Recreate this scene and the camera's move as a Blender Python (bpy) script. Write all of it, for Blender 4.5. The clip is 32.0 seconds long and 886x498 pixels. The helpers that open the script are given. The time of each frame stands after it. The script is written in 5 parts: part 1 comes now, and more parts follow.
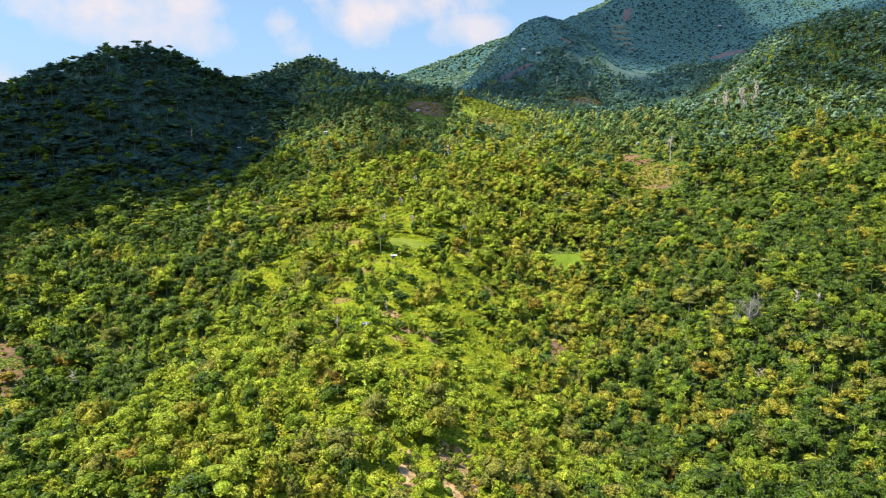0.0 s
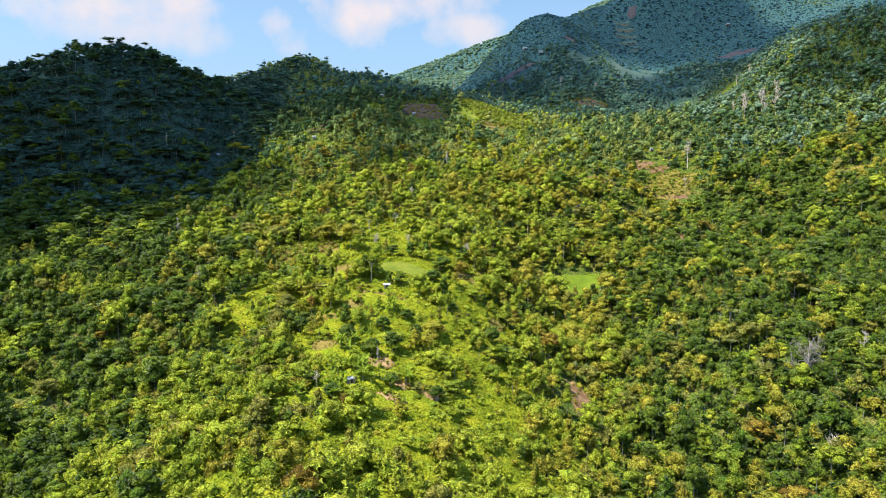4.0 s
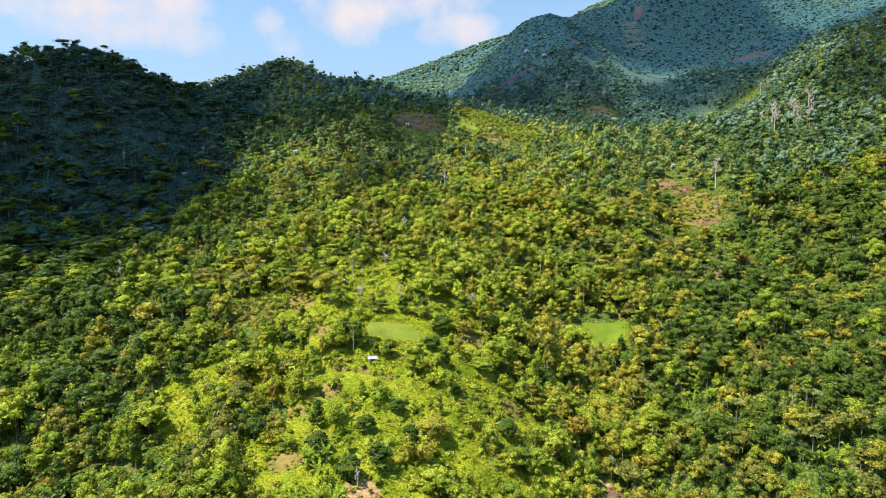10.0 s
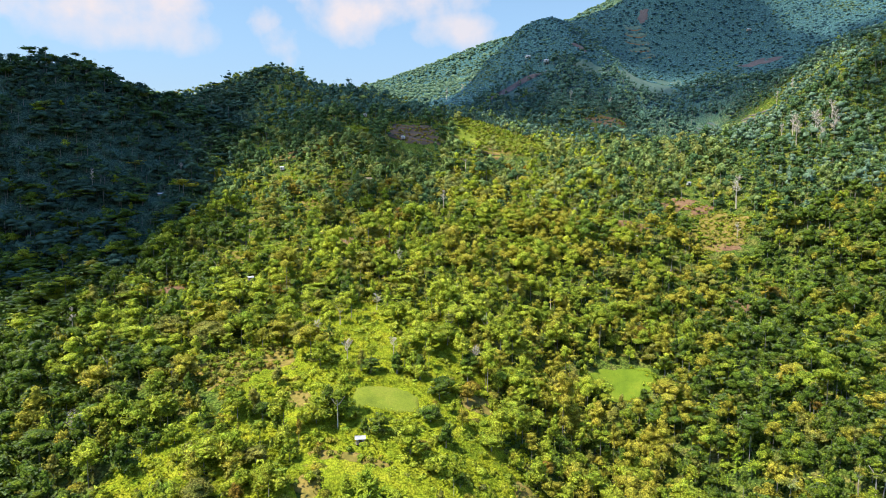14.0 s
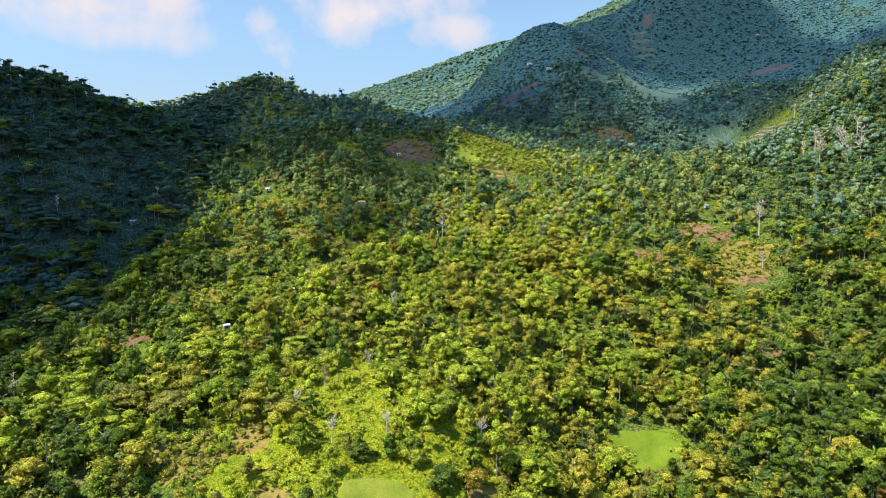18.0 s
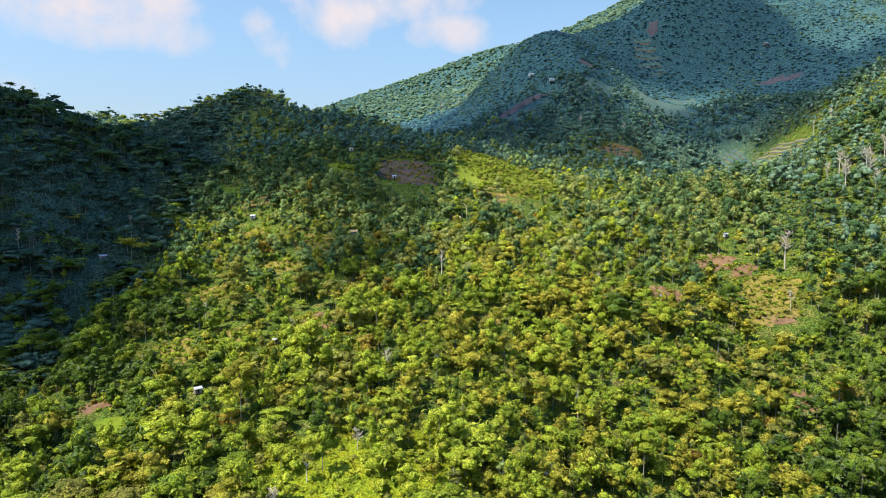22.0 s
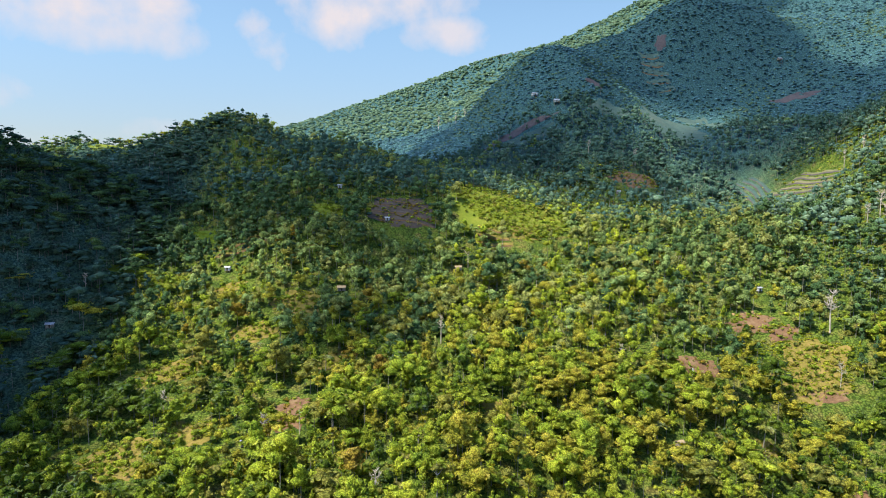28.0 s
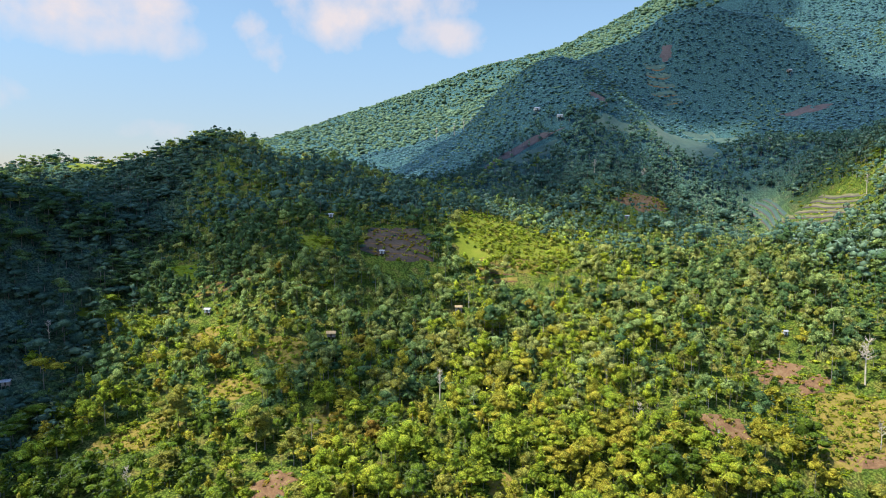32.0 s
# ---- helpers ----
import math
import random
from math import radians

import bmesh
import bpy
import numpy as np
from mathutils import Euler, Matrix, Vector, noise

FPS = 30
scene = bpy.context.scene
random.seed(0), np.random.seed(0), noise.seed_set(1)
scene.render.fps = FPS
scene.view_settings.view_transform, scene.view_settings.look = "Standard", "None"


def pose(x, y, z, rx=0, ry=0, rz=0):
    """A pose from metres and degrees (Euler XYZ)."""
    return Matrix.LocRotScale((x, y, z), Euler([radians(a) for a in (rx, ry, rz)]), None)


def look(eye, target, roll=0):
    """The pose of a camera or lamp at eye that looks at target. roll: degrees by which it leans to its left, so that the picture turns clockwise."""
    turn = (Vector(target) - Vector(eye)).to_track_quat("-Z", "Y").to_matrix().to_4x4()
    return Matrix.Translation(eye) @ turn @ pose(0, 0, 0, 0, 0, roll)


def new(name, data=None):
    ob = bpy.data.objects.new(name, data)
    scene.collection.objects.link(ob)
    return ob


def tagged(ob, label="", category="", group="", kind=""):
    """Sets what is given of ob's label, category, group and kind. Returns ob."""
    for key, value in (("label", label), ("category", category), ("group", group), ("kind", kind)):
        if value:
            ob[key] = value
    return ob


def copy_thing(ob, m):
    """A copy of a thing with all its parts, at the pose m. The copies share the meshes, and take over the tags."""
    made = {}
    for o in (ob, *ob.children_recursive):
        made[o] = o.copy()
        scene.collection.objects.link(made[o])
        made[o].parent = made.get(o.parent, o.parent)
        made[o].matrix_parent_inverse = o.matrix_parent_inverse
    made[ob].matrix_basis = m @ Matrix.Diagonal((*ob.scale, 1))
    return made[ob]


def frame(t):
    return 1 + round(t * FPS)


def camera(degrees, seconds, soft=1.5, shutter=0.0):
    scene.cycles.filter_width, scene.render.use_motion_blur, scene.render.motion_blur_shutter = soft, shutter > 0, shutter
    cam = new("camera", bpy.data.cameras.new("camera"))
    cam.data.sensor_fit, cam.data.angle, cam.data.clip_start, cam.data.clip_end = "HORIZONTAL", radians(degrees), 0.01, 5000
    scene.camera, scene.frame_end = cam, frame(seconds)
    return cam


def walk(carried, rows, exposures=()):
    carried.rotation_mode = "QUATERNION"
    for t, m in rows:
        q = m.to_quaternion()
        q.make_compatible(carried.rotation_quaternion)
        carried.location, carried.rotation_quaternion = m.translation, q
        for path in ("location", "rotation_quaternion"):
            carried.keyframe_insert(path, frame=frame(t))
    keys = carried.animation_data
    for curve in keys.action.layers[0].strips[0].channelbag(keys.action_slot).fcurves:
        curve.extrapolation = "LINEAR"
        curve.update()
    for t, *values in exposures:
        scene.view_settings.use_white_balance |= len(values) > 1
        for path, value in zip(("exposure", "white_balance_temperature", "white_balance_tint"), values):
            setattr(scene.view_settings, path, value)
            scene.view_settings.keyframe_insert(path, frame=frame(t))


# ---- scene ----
cam = camera(70.0, 32.0, soft=1.0)
PATH = [
    (0, (-0.02, -0.04, -0.01), (0.01, 99.47, -9.96), 0.0),
    (2, (-1.40, 25.64, 4.09), (-1.02, 125.14, -5.88), 0.0),
    (4, (-2.50, 50.25, 8.87), (-1.78, 149.75, -1.12), 0.0),
    (6, (-3.39, 73.88, 14.30), (-2.34, 173.38, 4.29), 0.0),
    (8, (-4.11, 96.60, 20.35), (-2.74, 196.09, 10.33), 0.0),
    (10, (-4.70, 118.47, 26.99), (-3.02, 217.95, 16.97), 0.0),
    (12, (-5.20, 139.56, 34.17), (-3.22, 239.04, 24.17), 0.0),
    (14, (-5.62, 159.93, 41.85), (-3.35, 259.40, 31.88), 0.0),
    (16, (-5.99, 179.64, 49.99), (-3.44, 279.11, 40.04), 0.0),
    (18, (-6.31, 198.76, 58.52), (-3.50, 298.23, 48.62), 0.0),
    (20, (-6.58, 217.33, 67.39), (-3.52, 316.80, 57.54), 0.0),
    (22, (-6.81, 235.41, 76.53), (-3.50, 334.88, 66.75), 0.0),
    (24, (-6.97, 253.05, 85.86), (-3.43, 352.51, 76.16), 0.0),
    (26, (-7.04, 270.29, 95.31), (-3.28, 369.75, 85.70), 0.0),
    (28, (-7.00, 287.18, 104.79), (-3.03, 386.65, 95.30), 0.0),
    (30, (-6.80, 303.75, 114.22), (-2.64, 403.23, 104.85), 0.0),
    (32, (-6.41, 320.06, 123.50), (-2.06, 419.54, 114.27), 0.0),
]
walk(cam, [(t, look(eye, target, roll)) for t, eye, target, roll in PATH], [(0, 0.97, 6150, 10), (14, 0.96, 6150, 10), (24, 0.90, 6150, 10), (32, 0.86, 6150, 10)])

# ---- world, sun, exposure ----
SUN = Vector((-0.42, -0.20, 0.88)).normalized()      # towards the sun
world = bpy.data.worlds.new("sky")
scene.world = world
world.use_nodes = True
wn, wl = world.node_tree.nodes, world.node_tree.links
wn.clear()


def wmath(op, a, b=None, clamp=False):
    n = wn.new("ShaderNodeMath")
    n.operation, n.use_clamp = op, clamp
    for i, v in enumerate((a, b)):
        if v is None:
            continue
        if isinstance(v, (int, float)):
            n.inputs[i].default_value = v
        else:
            wl.new(v, n.inputs[i])
    return n.outputs[0]


sky = wn.new("ShaderNodeTexSky")
sky.sky_type, sky.sun_disc = "NISHITA", False
sky.sun_elevation = math.asin(SUN.z)
sky.sun_rotation = math.atan2(SUN.x, SUN.y)
sky.altitude, sky.air_density, sky.dust_density, sky.ozone_density = 600, 1.0, 0.6, 1.2
coord = wn.new("ShaderNodeTexCoord")
sep = wn.new("ShaderNodeSeparateXYZ")
wl.new(coord.outputs["Generated"], sep.inputs[0])
azim = wmath("ARCTAN2", sep.outputs[0], sep.outputs[1])
elev = wmath("ARCSINE", sep.outputs[2])
puff = wn.new("ShaderNodeTexNoise")
puff.inputs["Scale"].default_value, puff.inputs["Detail"].default_value = 9.0, 7.0
puff.inputs["Roughness"].default_value = 0.55
wl.new(coord.outputs["Generated"], puff.inputs["Vector"])
ragged = wmath("MULTIPLY", wmath("SUBTRACT", puff.outputs[0], 0.47), 6.0)
# fair-weather clouds: azimuth, elevation, half width, half height in degrees, density
CLOUDS = [
    (-26.5, 14.6, 9.0, 3.0, 1.0), (-24.5, 12.4, 7.5, 1.8, 0.7), (-30.0, 16.5, 10.0, 4.0, 1.0),
    (-14.0, 13.4, 2.4, 1.9, 1.0), (-13.0, 12.2, 2.0, 2.2, 1.0), (-5.0, 15.6, 9.5, 2.8, 1.0),
    (1.6, 13.6, 4.4, 1.6, 0.85), (-8.0, 17.5, 7.0, 2.5, 1.0), (-36.0, 7.0, 4.5, 2.0, 0.75),
    (-22.0, 5.0, 3.0, 1.0, 0.5), (-60.0, 12.0, 12.0, 4.0, 0.9), (40.0, 18.0, 12.0, 4.0, 0.9),
]
total = None
for ca, ce, cw, ch, dens in CLOUDS:
    u = wmath("DIVIDE", wmath("SUBTRACT", azim, radians(ca)), radians(cw))
    v = wmath("DIVIDE", wmath("SUBTRACT", elev, radians(ce)), radians(ch))
    r2 = wmath("ADD", wmath("MULTIPLY", u, u), wmath("MULTIPLY", v, v))
    body = wmath("ADD", wmath("SUBTRACT", 1.0, r2), ragged)
    one = wmath("MULTIPLY", wmath("MULTIPLY", body, 0.65, True), dens)
    total = one if total is None else wmath("MAXIMUM", total, one)
skybg, cloudbg, mixbg = wn.new("ShaderNodeBackground"), wn.new("ShaderNodeBackground"), wn.new("ShaderNodeMixShader")
cool = wn.new("ShaderNodeMix")
cool.data_type, cool.blend_type = "RGBA", "MULTIPLY"
cool.inputs[0].default_value, cool.inputs[7].default_value = 1.0, (0.985, 1.0, 0.91, 1)
wl.new(sky.outputs[0], cool.inputs[6])
low = wn.new("ShaderNodeMapRange")
low.interpolation_type = "SMOOTHSTEP"
wl.new(elev, low.inputs[0])
low.inputs[1].default_value, low.inputs[2].default_value = radians(-2), radians(17)
horizon = wn.new("ShaderNodeMix")
horizon.data_type = "RGBA"
horizon.inputs[6].default_value, horizon.inputs[7].default_value = (0.55, 0.47, 0.53, 1), (1, 1, 1, 1)
wl.new(low.outputs[0], horizon.inputs[0])
graded_sky = wn.new("ShaderNodeMix")
graded_sky.data_type, graded_sky.blend_type, graded_sky.inputs[0].default_value = "RGBA", "MULTIPLY", 1.0
zenith = wn.new("ShaderNodeMapRange")
zenith.interpolation_type = "SMOOTHSTEP"
wl.new(elev, zenith.inputs[0])
zenith.inputs[1].default_value, zenith.inputs[2].default_value = radians(16), radians(50)
overhead = wn.new("ShaderNodeMix")
overhead.data_type, overhead.blend_type = "RGBA", "MULTIPLY"
overhead.inputs[7].default_value = (1.2, 1.45, 2.1, 1)
wl.new(zenith.outputs[0], overhead.inputs[0])
wl.new(cool.outputs[2], overhead.inputs[6])
wl.new(overhead.outputs[2], graded_sky.inputs[6])
wl.new(horizon.outputs[2], graded_sky.inputs[7])
wl.new(graded_sky.outputs[2], skybg.inputs[0])
skybg.inputs[1].default_value = 0.112
cloudbg.inputs[0].default_value = (1.0, 0.90, 0.90, 1)
cloudbg.inputs[1].default_value = 0.47
wl.new(total, mixbg.inputs[0])
wl.new(skybg.outputs[0], mixbg.inputs[1])
wl.new(cloudbg.outputs[0], mixbg.inputs[2])
wout = wn.new("ShaderNodeOutputWorld")
wl.new(mixbg.outputs[0], wout.inputs[0])

sun = new("sun", bpy.data.lights.new("sun", "SUN"))
sun.data.energy, sun.data.angle, sun.data.color = 5.0, radians(1.6), (1.0, 0.93, 0.76)
sun.matrix_world = look(SUN * 3000, (0, 0, 0))

# ---- the lie of the land ----
# mounds and hollows on a rising plain: x, y, height, spread across, spread along
NEAR_LAND = [
    (-32, 173, 19.5, 74, 126), (78, 249, -41.3, 114, 113), (-142, 258, -22.3, 67, 75), (703, 291, 73.0, 192, 223),
    (83, 417, -48.5, 56, 129), (-298, 429, 4.4, 89, 104), (204, 498, 16.7, 35, 70), (201, 508, -62.9, 72, 106),
]
MID_LAND = [
    (-413, 611, 70.2, 96, 102), (-301, 695, 104.0, 103, 104), (-82, 722, 32.0, 55, 72), (15, 774, 31.9, 77, 70),
    (488, 794, 92.7, 163, 133), (-40, 849, -5.3, 59, 55), (290, 857, -47.5, 70, 77), (-152, 879, 85.0, 146, 118),
    (-391, 931, 60.9, 161, 84), (-201, 975, 20.0, 34, 43),
    (-122, 902, -17.0, 32, 60), (-264, 716, -7.0, 22, 40), (-338, 936, 8.0, 28, 40), (-192, 902, 4.0, 30, 40),
]
FAR_LAND = [
    (974, 987, 179.2, 296, 313), (-838, 1004, 74.5, 325, 318), (167, 1121, 126.4, 109, 184), (373, 1228, 128.1, 192, 76),
    (-263, 1299, -48.3, 290, 183), (625, 1569, 189.0, 344, 309), (305, 1600, -4.6, 298, 150), (1020, 1873, 231.7, 452, 411),
    (220, 1900, 66.0, 342, 115), (-532, 2079, -135.2, 190, 174),
    (196, 1226, -42.0, 62, 75), (292, 1232, -18.0, 50, 60), (395, 1340, 26.0, 85, 80), (375, 985, 18.0, 70, 60), (330, 1885, -17.0, 110, 90), (490, 1690, -28.0, 110, 150),
]


def wobble(x, y, size, seed=0.0):
    """A smooth uneven field of about -1 to 1, with features of that size in metres."""
    a, b = x / size * 2.4, y / size * 2.4
    v = np.sin(a + seed + 1.7 * np.sin(0.63 * b + seed)) * np.cos(1.1 * b - 0.7 * seed + 1.3 * np.sin(0.71 * a))
    w = np.sin(2.17 * a - 1.31 * b + 2.0 * seed) * np.sin(1.73 * b + 0.9 * a + seed)
    return 0.65 * v + 0.35 * w


def height(x, y):
    x, y = np.asarray(x, float), np.asarray(y, float)
    yy = np.clip(np.minimum(y, 1950) - 0.6 * np.maximum(y - 1950, 0), -500, 2600)
    xx = np.clip(x, -1600, 1700)
    z = -117.4 + 0.2293 * yy + 0.00763 * xx + 0.000082 * yy * xx
    for mx, my, h, rx, ry in NEAR_LAND + MID_LAND + FAR_LAND:
        z = z + h * np.exp(-((x - mx) / rx) ** 2 - ((y - my) / ry) ** 2)
    far = np.clip((y - 600) / 600, 0, 1)
    z = z + (1.2 + 2.5 * far) * wobble(x, y, 46, 0.4) + (0.5 + 0.5 * far) * wobble(x, y, 17, 2.1)
    return z


# ---- materials ----
def material(name):
    m = bpy.data.materials.new(name)
    m.use_nodes = True
    m.node_tree.nodes.clear()
    return m, m.node_tree.nodes, m.node_tree.links


def blotch(nodes, links, scale, detail=4.0, rough=0.55, where="Position"):
    geo = nodes.new("ShaderNodeNewGeometry")
    n = nodes.new("ShaderNodeTexNoise")
    n.inputs["Scale"].default_value, n.inputs["Detail"].default_value, n.inputs["Roughness"].default_value = scale, detail, rough
    links.new(geo.outputs[where], n.inputs["Vector"])
    return n.outputs[0]


def ramp(nodes, links, value, stops):
    r = nodes.new("ShaderNodeValToRGB")
    while len(r.color_ramp.elements) < len(stops):
        r.color_ramp.elements.new(0.5)
    for e, (at, col) in zip(r.color_ramp.elements, stops):
        e.position, e.color = at, (*col, 1)
    links.new(value, r.inputs[0])
    return r.outputs[0]


def blend(nodes, links, fac, a, b, mode="MIX"):
    n = nodes.new("ShaderNodeMix")
    n.data_type, n.blend_type = "RGBA", mode
    for i, v in ((0, fac), (6, a), (7, b)):
        if isinstance(v, (int, float)):
            n.inputs[i].default_value = v
        elif isinstance(v, tuple):
            n.inputs[i].default_value = (*v, 1)
        else:
            links.new(v, n.inputs[i])
    return n.outputs[2]


def leaf_material(name, dark, mid, light, through_light=0.3, gloss=0.02, tuft=1.7, depth=0.85, hazy_upland=None, relief_m=0.6, vary=0.31):
    """Leaves: tree-sized and clump-sized changes of colour, leaf tufts in relief with shade painted into their gaps,
    each leaf a little different, with light passing through.
    """
    m, nodes, links = material(name)
    geo = nodes.new("ShaderNodeNewGeometry")
    tree = blotch(nodes, links, 0.14, 2.0)
    col = ramp(nodes, links, tree, [(0.3, dark), (0.5, mid), (0.7, light)])
    # mixes a hazy blue into the colour on the mountain and the shaded hill
    if hazy_upland:
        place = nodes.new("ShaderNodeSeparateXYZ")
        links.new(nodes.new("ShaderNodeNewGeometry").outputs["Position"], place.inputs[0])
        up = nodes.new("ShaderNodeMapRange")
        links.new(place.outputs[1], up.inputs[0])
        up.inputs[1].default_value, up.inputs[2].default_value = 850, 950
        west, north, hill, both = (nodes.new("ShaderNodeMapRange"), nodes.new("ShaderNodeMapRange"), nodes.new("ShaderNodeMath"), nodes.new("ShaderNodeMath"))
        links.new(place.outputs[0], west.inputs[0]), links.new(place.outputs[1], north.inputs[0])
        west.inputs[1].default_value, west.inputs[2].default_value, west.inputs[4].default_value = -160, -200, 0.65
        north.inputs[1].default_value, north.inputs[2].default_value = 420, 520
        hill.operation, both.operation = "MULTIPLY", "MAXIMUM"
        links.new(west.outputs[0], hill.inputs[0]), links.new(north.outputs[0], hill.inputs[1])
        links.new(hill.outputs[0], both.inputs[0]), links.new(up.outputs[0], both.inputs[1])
        col = blend(nodes, links, both.outputs[0], col, hazy_upland)
    each = nodes.new("ShaderNodeMapRange")
    links.new(geo.outputs["Random Per Island"], each.inputs[0])
    each.inputs[3].default_value, each.inputs[4].default_value = 1 - vary, 1 + vary
    hsv = nodes.new("ShaderNodeHueSaturation")
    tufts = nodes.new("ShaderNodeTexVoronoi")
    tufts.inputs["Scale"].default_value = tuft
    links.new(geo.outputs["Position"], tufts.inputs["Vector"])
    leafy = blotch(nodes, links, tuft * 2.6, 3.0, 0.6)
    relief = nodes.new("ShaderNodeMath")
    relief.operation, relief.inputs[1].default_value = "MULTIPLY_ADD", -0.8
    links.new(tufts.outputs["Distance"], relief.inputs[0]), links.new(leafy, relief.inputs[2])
    # colour darkened in the gaps between tufts and lightened on top, like shade
    gap_shade = ramp(nodes, links, relief.outputs[0], [(0.0, (0.50, 0.53, 0.50)), (0.13, (1.28, 1.27, 1.18)), (0.36, (1.72, 1.66, 1.42))])
    col = blend(nodes, links, depth, col, gap_shade, "MULTIPLY")
    bump = nodes.new("ShaderNodeBump")
    bump.inputs["Strength"].default_value, bump.inputs["Distance"].default_value = 1.0, relief_m
    links.new(relief.outputs[0], bump.inputs["Height"])
    links.new(col, hsv.inputs["Color"])
    links.new(each.outputs[0], hsv.inputs["Value"])
    hue = nodes.new("ShaderNodeMapRange")
    links.new(blotch(nodes, links, 0.31, 1.0), hue.inputs[0])
    hue.inputs[3].default_value, hue.inputs[4].default_value = 0.47, 0.53
    links.new(hue.outputs[0], hsv.inputs["Hue"])
    diff, tran, glos = nodes.new("ShaderNodeBsdfDiffuse"), nodes.new("ShaderNodeBsdfTranslucent"), nodes.new("ShaderNodeBsdfGlossy")
    links.new(hsv.outputs[0], diff.inputs[0])
    warm = blend(nodes, links, 1.0, hsv.outputs[0], (1.25, 1.2, 0.45), "MULTIPLY")
    links.new(warm, tran.inputs[0])
    glos.inputs["Roughness"].default_value = 0.65
    for sh in (diff, tran, glos):
        links.new(bump.outputs[0], sh.inputs["Normal"])
    fres, shine = nodes.new("ShaderNodeFresnel"), nodes.new("ShaderNodeMath")
    fres.inputs[0].default_value, shine.operation, shine.inputs[1].default_value = 1.45, "MULTIPLY", gloss
    links.new(fres.outputs[0], shine.inputs[0])
    a, b, out = nodes.new("ShaderNodeMixShader"), nodes.new("ShaderNodeMixShader"), nodes.new("ShaderNodeOutputMaterial")
    a.inputs[0].default_value = through_light
    links.new(shine.outputs[0], b.inputs[0])
    links.new(diff.outputs[0], a.inputs[1]), links.new(tran.outputs[0], a.inputs[2])
    links.new(a.outputs[0], b.inputs[1]), links.new(glos.outputs[0], b.inputs[2])
    links.new(b.outputs[0], out.inputs[0])
    return m


def rough_material(name, stops, scale=0.3, fine=3.0, roughness=0.9, bump=0.3, metal=0.0):
    """A dull surface: coarse stains and fine grain between the given colours, with relief."""
    m, nodes, links = material(name)
    coarse, grain = blotch(nodes, links, scale, 6.0, 0.6), blotch(nodes, links, fine, 5.0, 0.6)
    col = ramp(nodes, links, coarse, stops)
    g = ramp(nodes, links, grain, [(0.25, (0.6, 0.6, 0.6)), (0.75, (1.35, 1.35, 1.35))])
    col = blend(nodes, links, 0.8, col, g, "MULTIPLY")
    p, out, bm = nodes.new("ShaderNodeBsdfPrincipled"), nodes.new("ShaderNodeOutputMaterial"), nodes.new("ShaderNodeBump")
    links.new(col, p.inputs["Base Color"])
    p.inputs["Roughness"].default_value, p.inputs["Metallic"].default_value = roughness, metal
    p.inputs["Specular IOR Level"].default_value = 0.2 if metal == 0 else 0.5
    bm.inputs["Strength"].default_value = bump
    links.new(grain, bm.inputs["Height"])
    links.new(bm.outputs[0], p.inputs["Normal"])
    links.new(p.outputs[0], out.inputs[0])
    return m


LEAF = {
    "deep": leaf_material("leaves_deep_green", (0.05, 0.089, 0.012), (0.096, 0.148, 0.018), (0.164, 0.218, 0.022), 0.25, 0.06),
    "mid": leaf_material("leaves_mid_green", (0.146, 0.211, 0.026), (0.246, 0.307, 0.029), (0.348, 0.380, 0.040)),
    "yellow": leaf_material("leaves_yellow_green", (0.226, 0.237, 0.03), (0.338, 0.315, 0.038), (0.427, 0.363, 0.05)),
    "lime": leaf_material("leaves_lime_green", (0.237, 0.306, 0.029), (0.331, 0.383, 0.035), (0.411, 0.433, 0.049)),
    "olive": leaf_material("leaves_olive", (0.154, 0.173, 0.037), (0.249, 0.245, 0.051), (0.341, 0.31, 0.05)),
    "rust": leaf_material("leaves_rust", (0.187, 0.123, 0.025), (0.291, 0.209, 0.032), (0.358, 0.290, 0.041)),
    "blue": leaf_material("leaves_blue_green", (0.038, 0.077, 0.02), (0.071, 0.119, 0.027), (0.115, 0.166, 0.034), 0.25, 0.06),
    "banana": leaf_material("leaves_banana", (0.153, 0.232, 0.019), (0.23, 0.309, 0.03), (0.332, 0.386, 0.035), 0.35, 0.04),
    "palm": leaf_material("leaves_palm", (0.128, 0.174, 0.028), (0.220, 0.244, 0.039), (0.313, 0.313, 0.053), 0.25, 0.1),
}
# bluish distance haze is mixed into the next five leaf colours
LEAF["mountain"] = leaf_material("leaves_hazy_mountain", (0.063, 0.144, 0.178), (0.085, 0.185, 0.216), (0.116, 0.228, 0.241), 0.15, 0.12, 0.45, 0.12, relief_m=0.15)
# paler copy, made for the sunlit far ridge
LEAF["hazy_far"] = leaf_material("leaves_hazy_far", (0.085, 0.15, 0.09), (0.12, 0.19, 0.112), (0.165, 0.235, 0.135), 0.15, 0.1, 0.45, 0.2, relief_m=0.2)
LEAF["hazy_upland"] = leaf_material("leaves_hazy_upland", (0.049, 0.113, 0.146), (0.07, 0.151, 0.188), (0.099, 0.197, 0.225), 0.15, 0.1, 0.6, 0.12, relief_m=0.15)
LEAF["hazy_mid"] = leaf_material("leaves_hazy_mid", (0.136, 0.208, 0.067), (0.213, 0.289, 0.092), (0.29, 0.344, 0.112), 0.25, 0.03)
LEAF["hazy_gold"] = leaf_material("leaves_hazy_gold", (0.2, 0.234, 0.073), (0.288, 0.311, 0.094), (0.365, 0.377, 0.112), 0.3, 0.02)
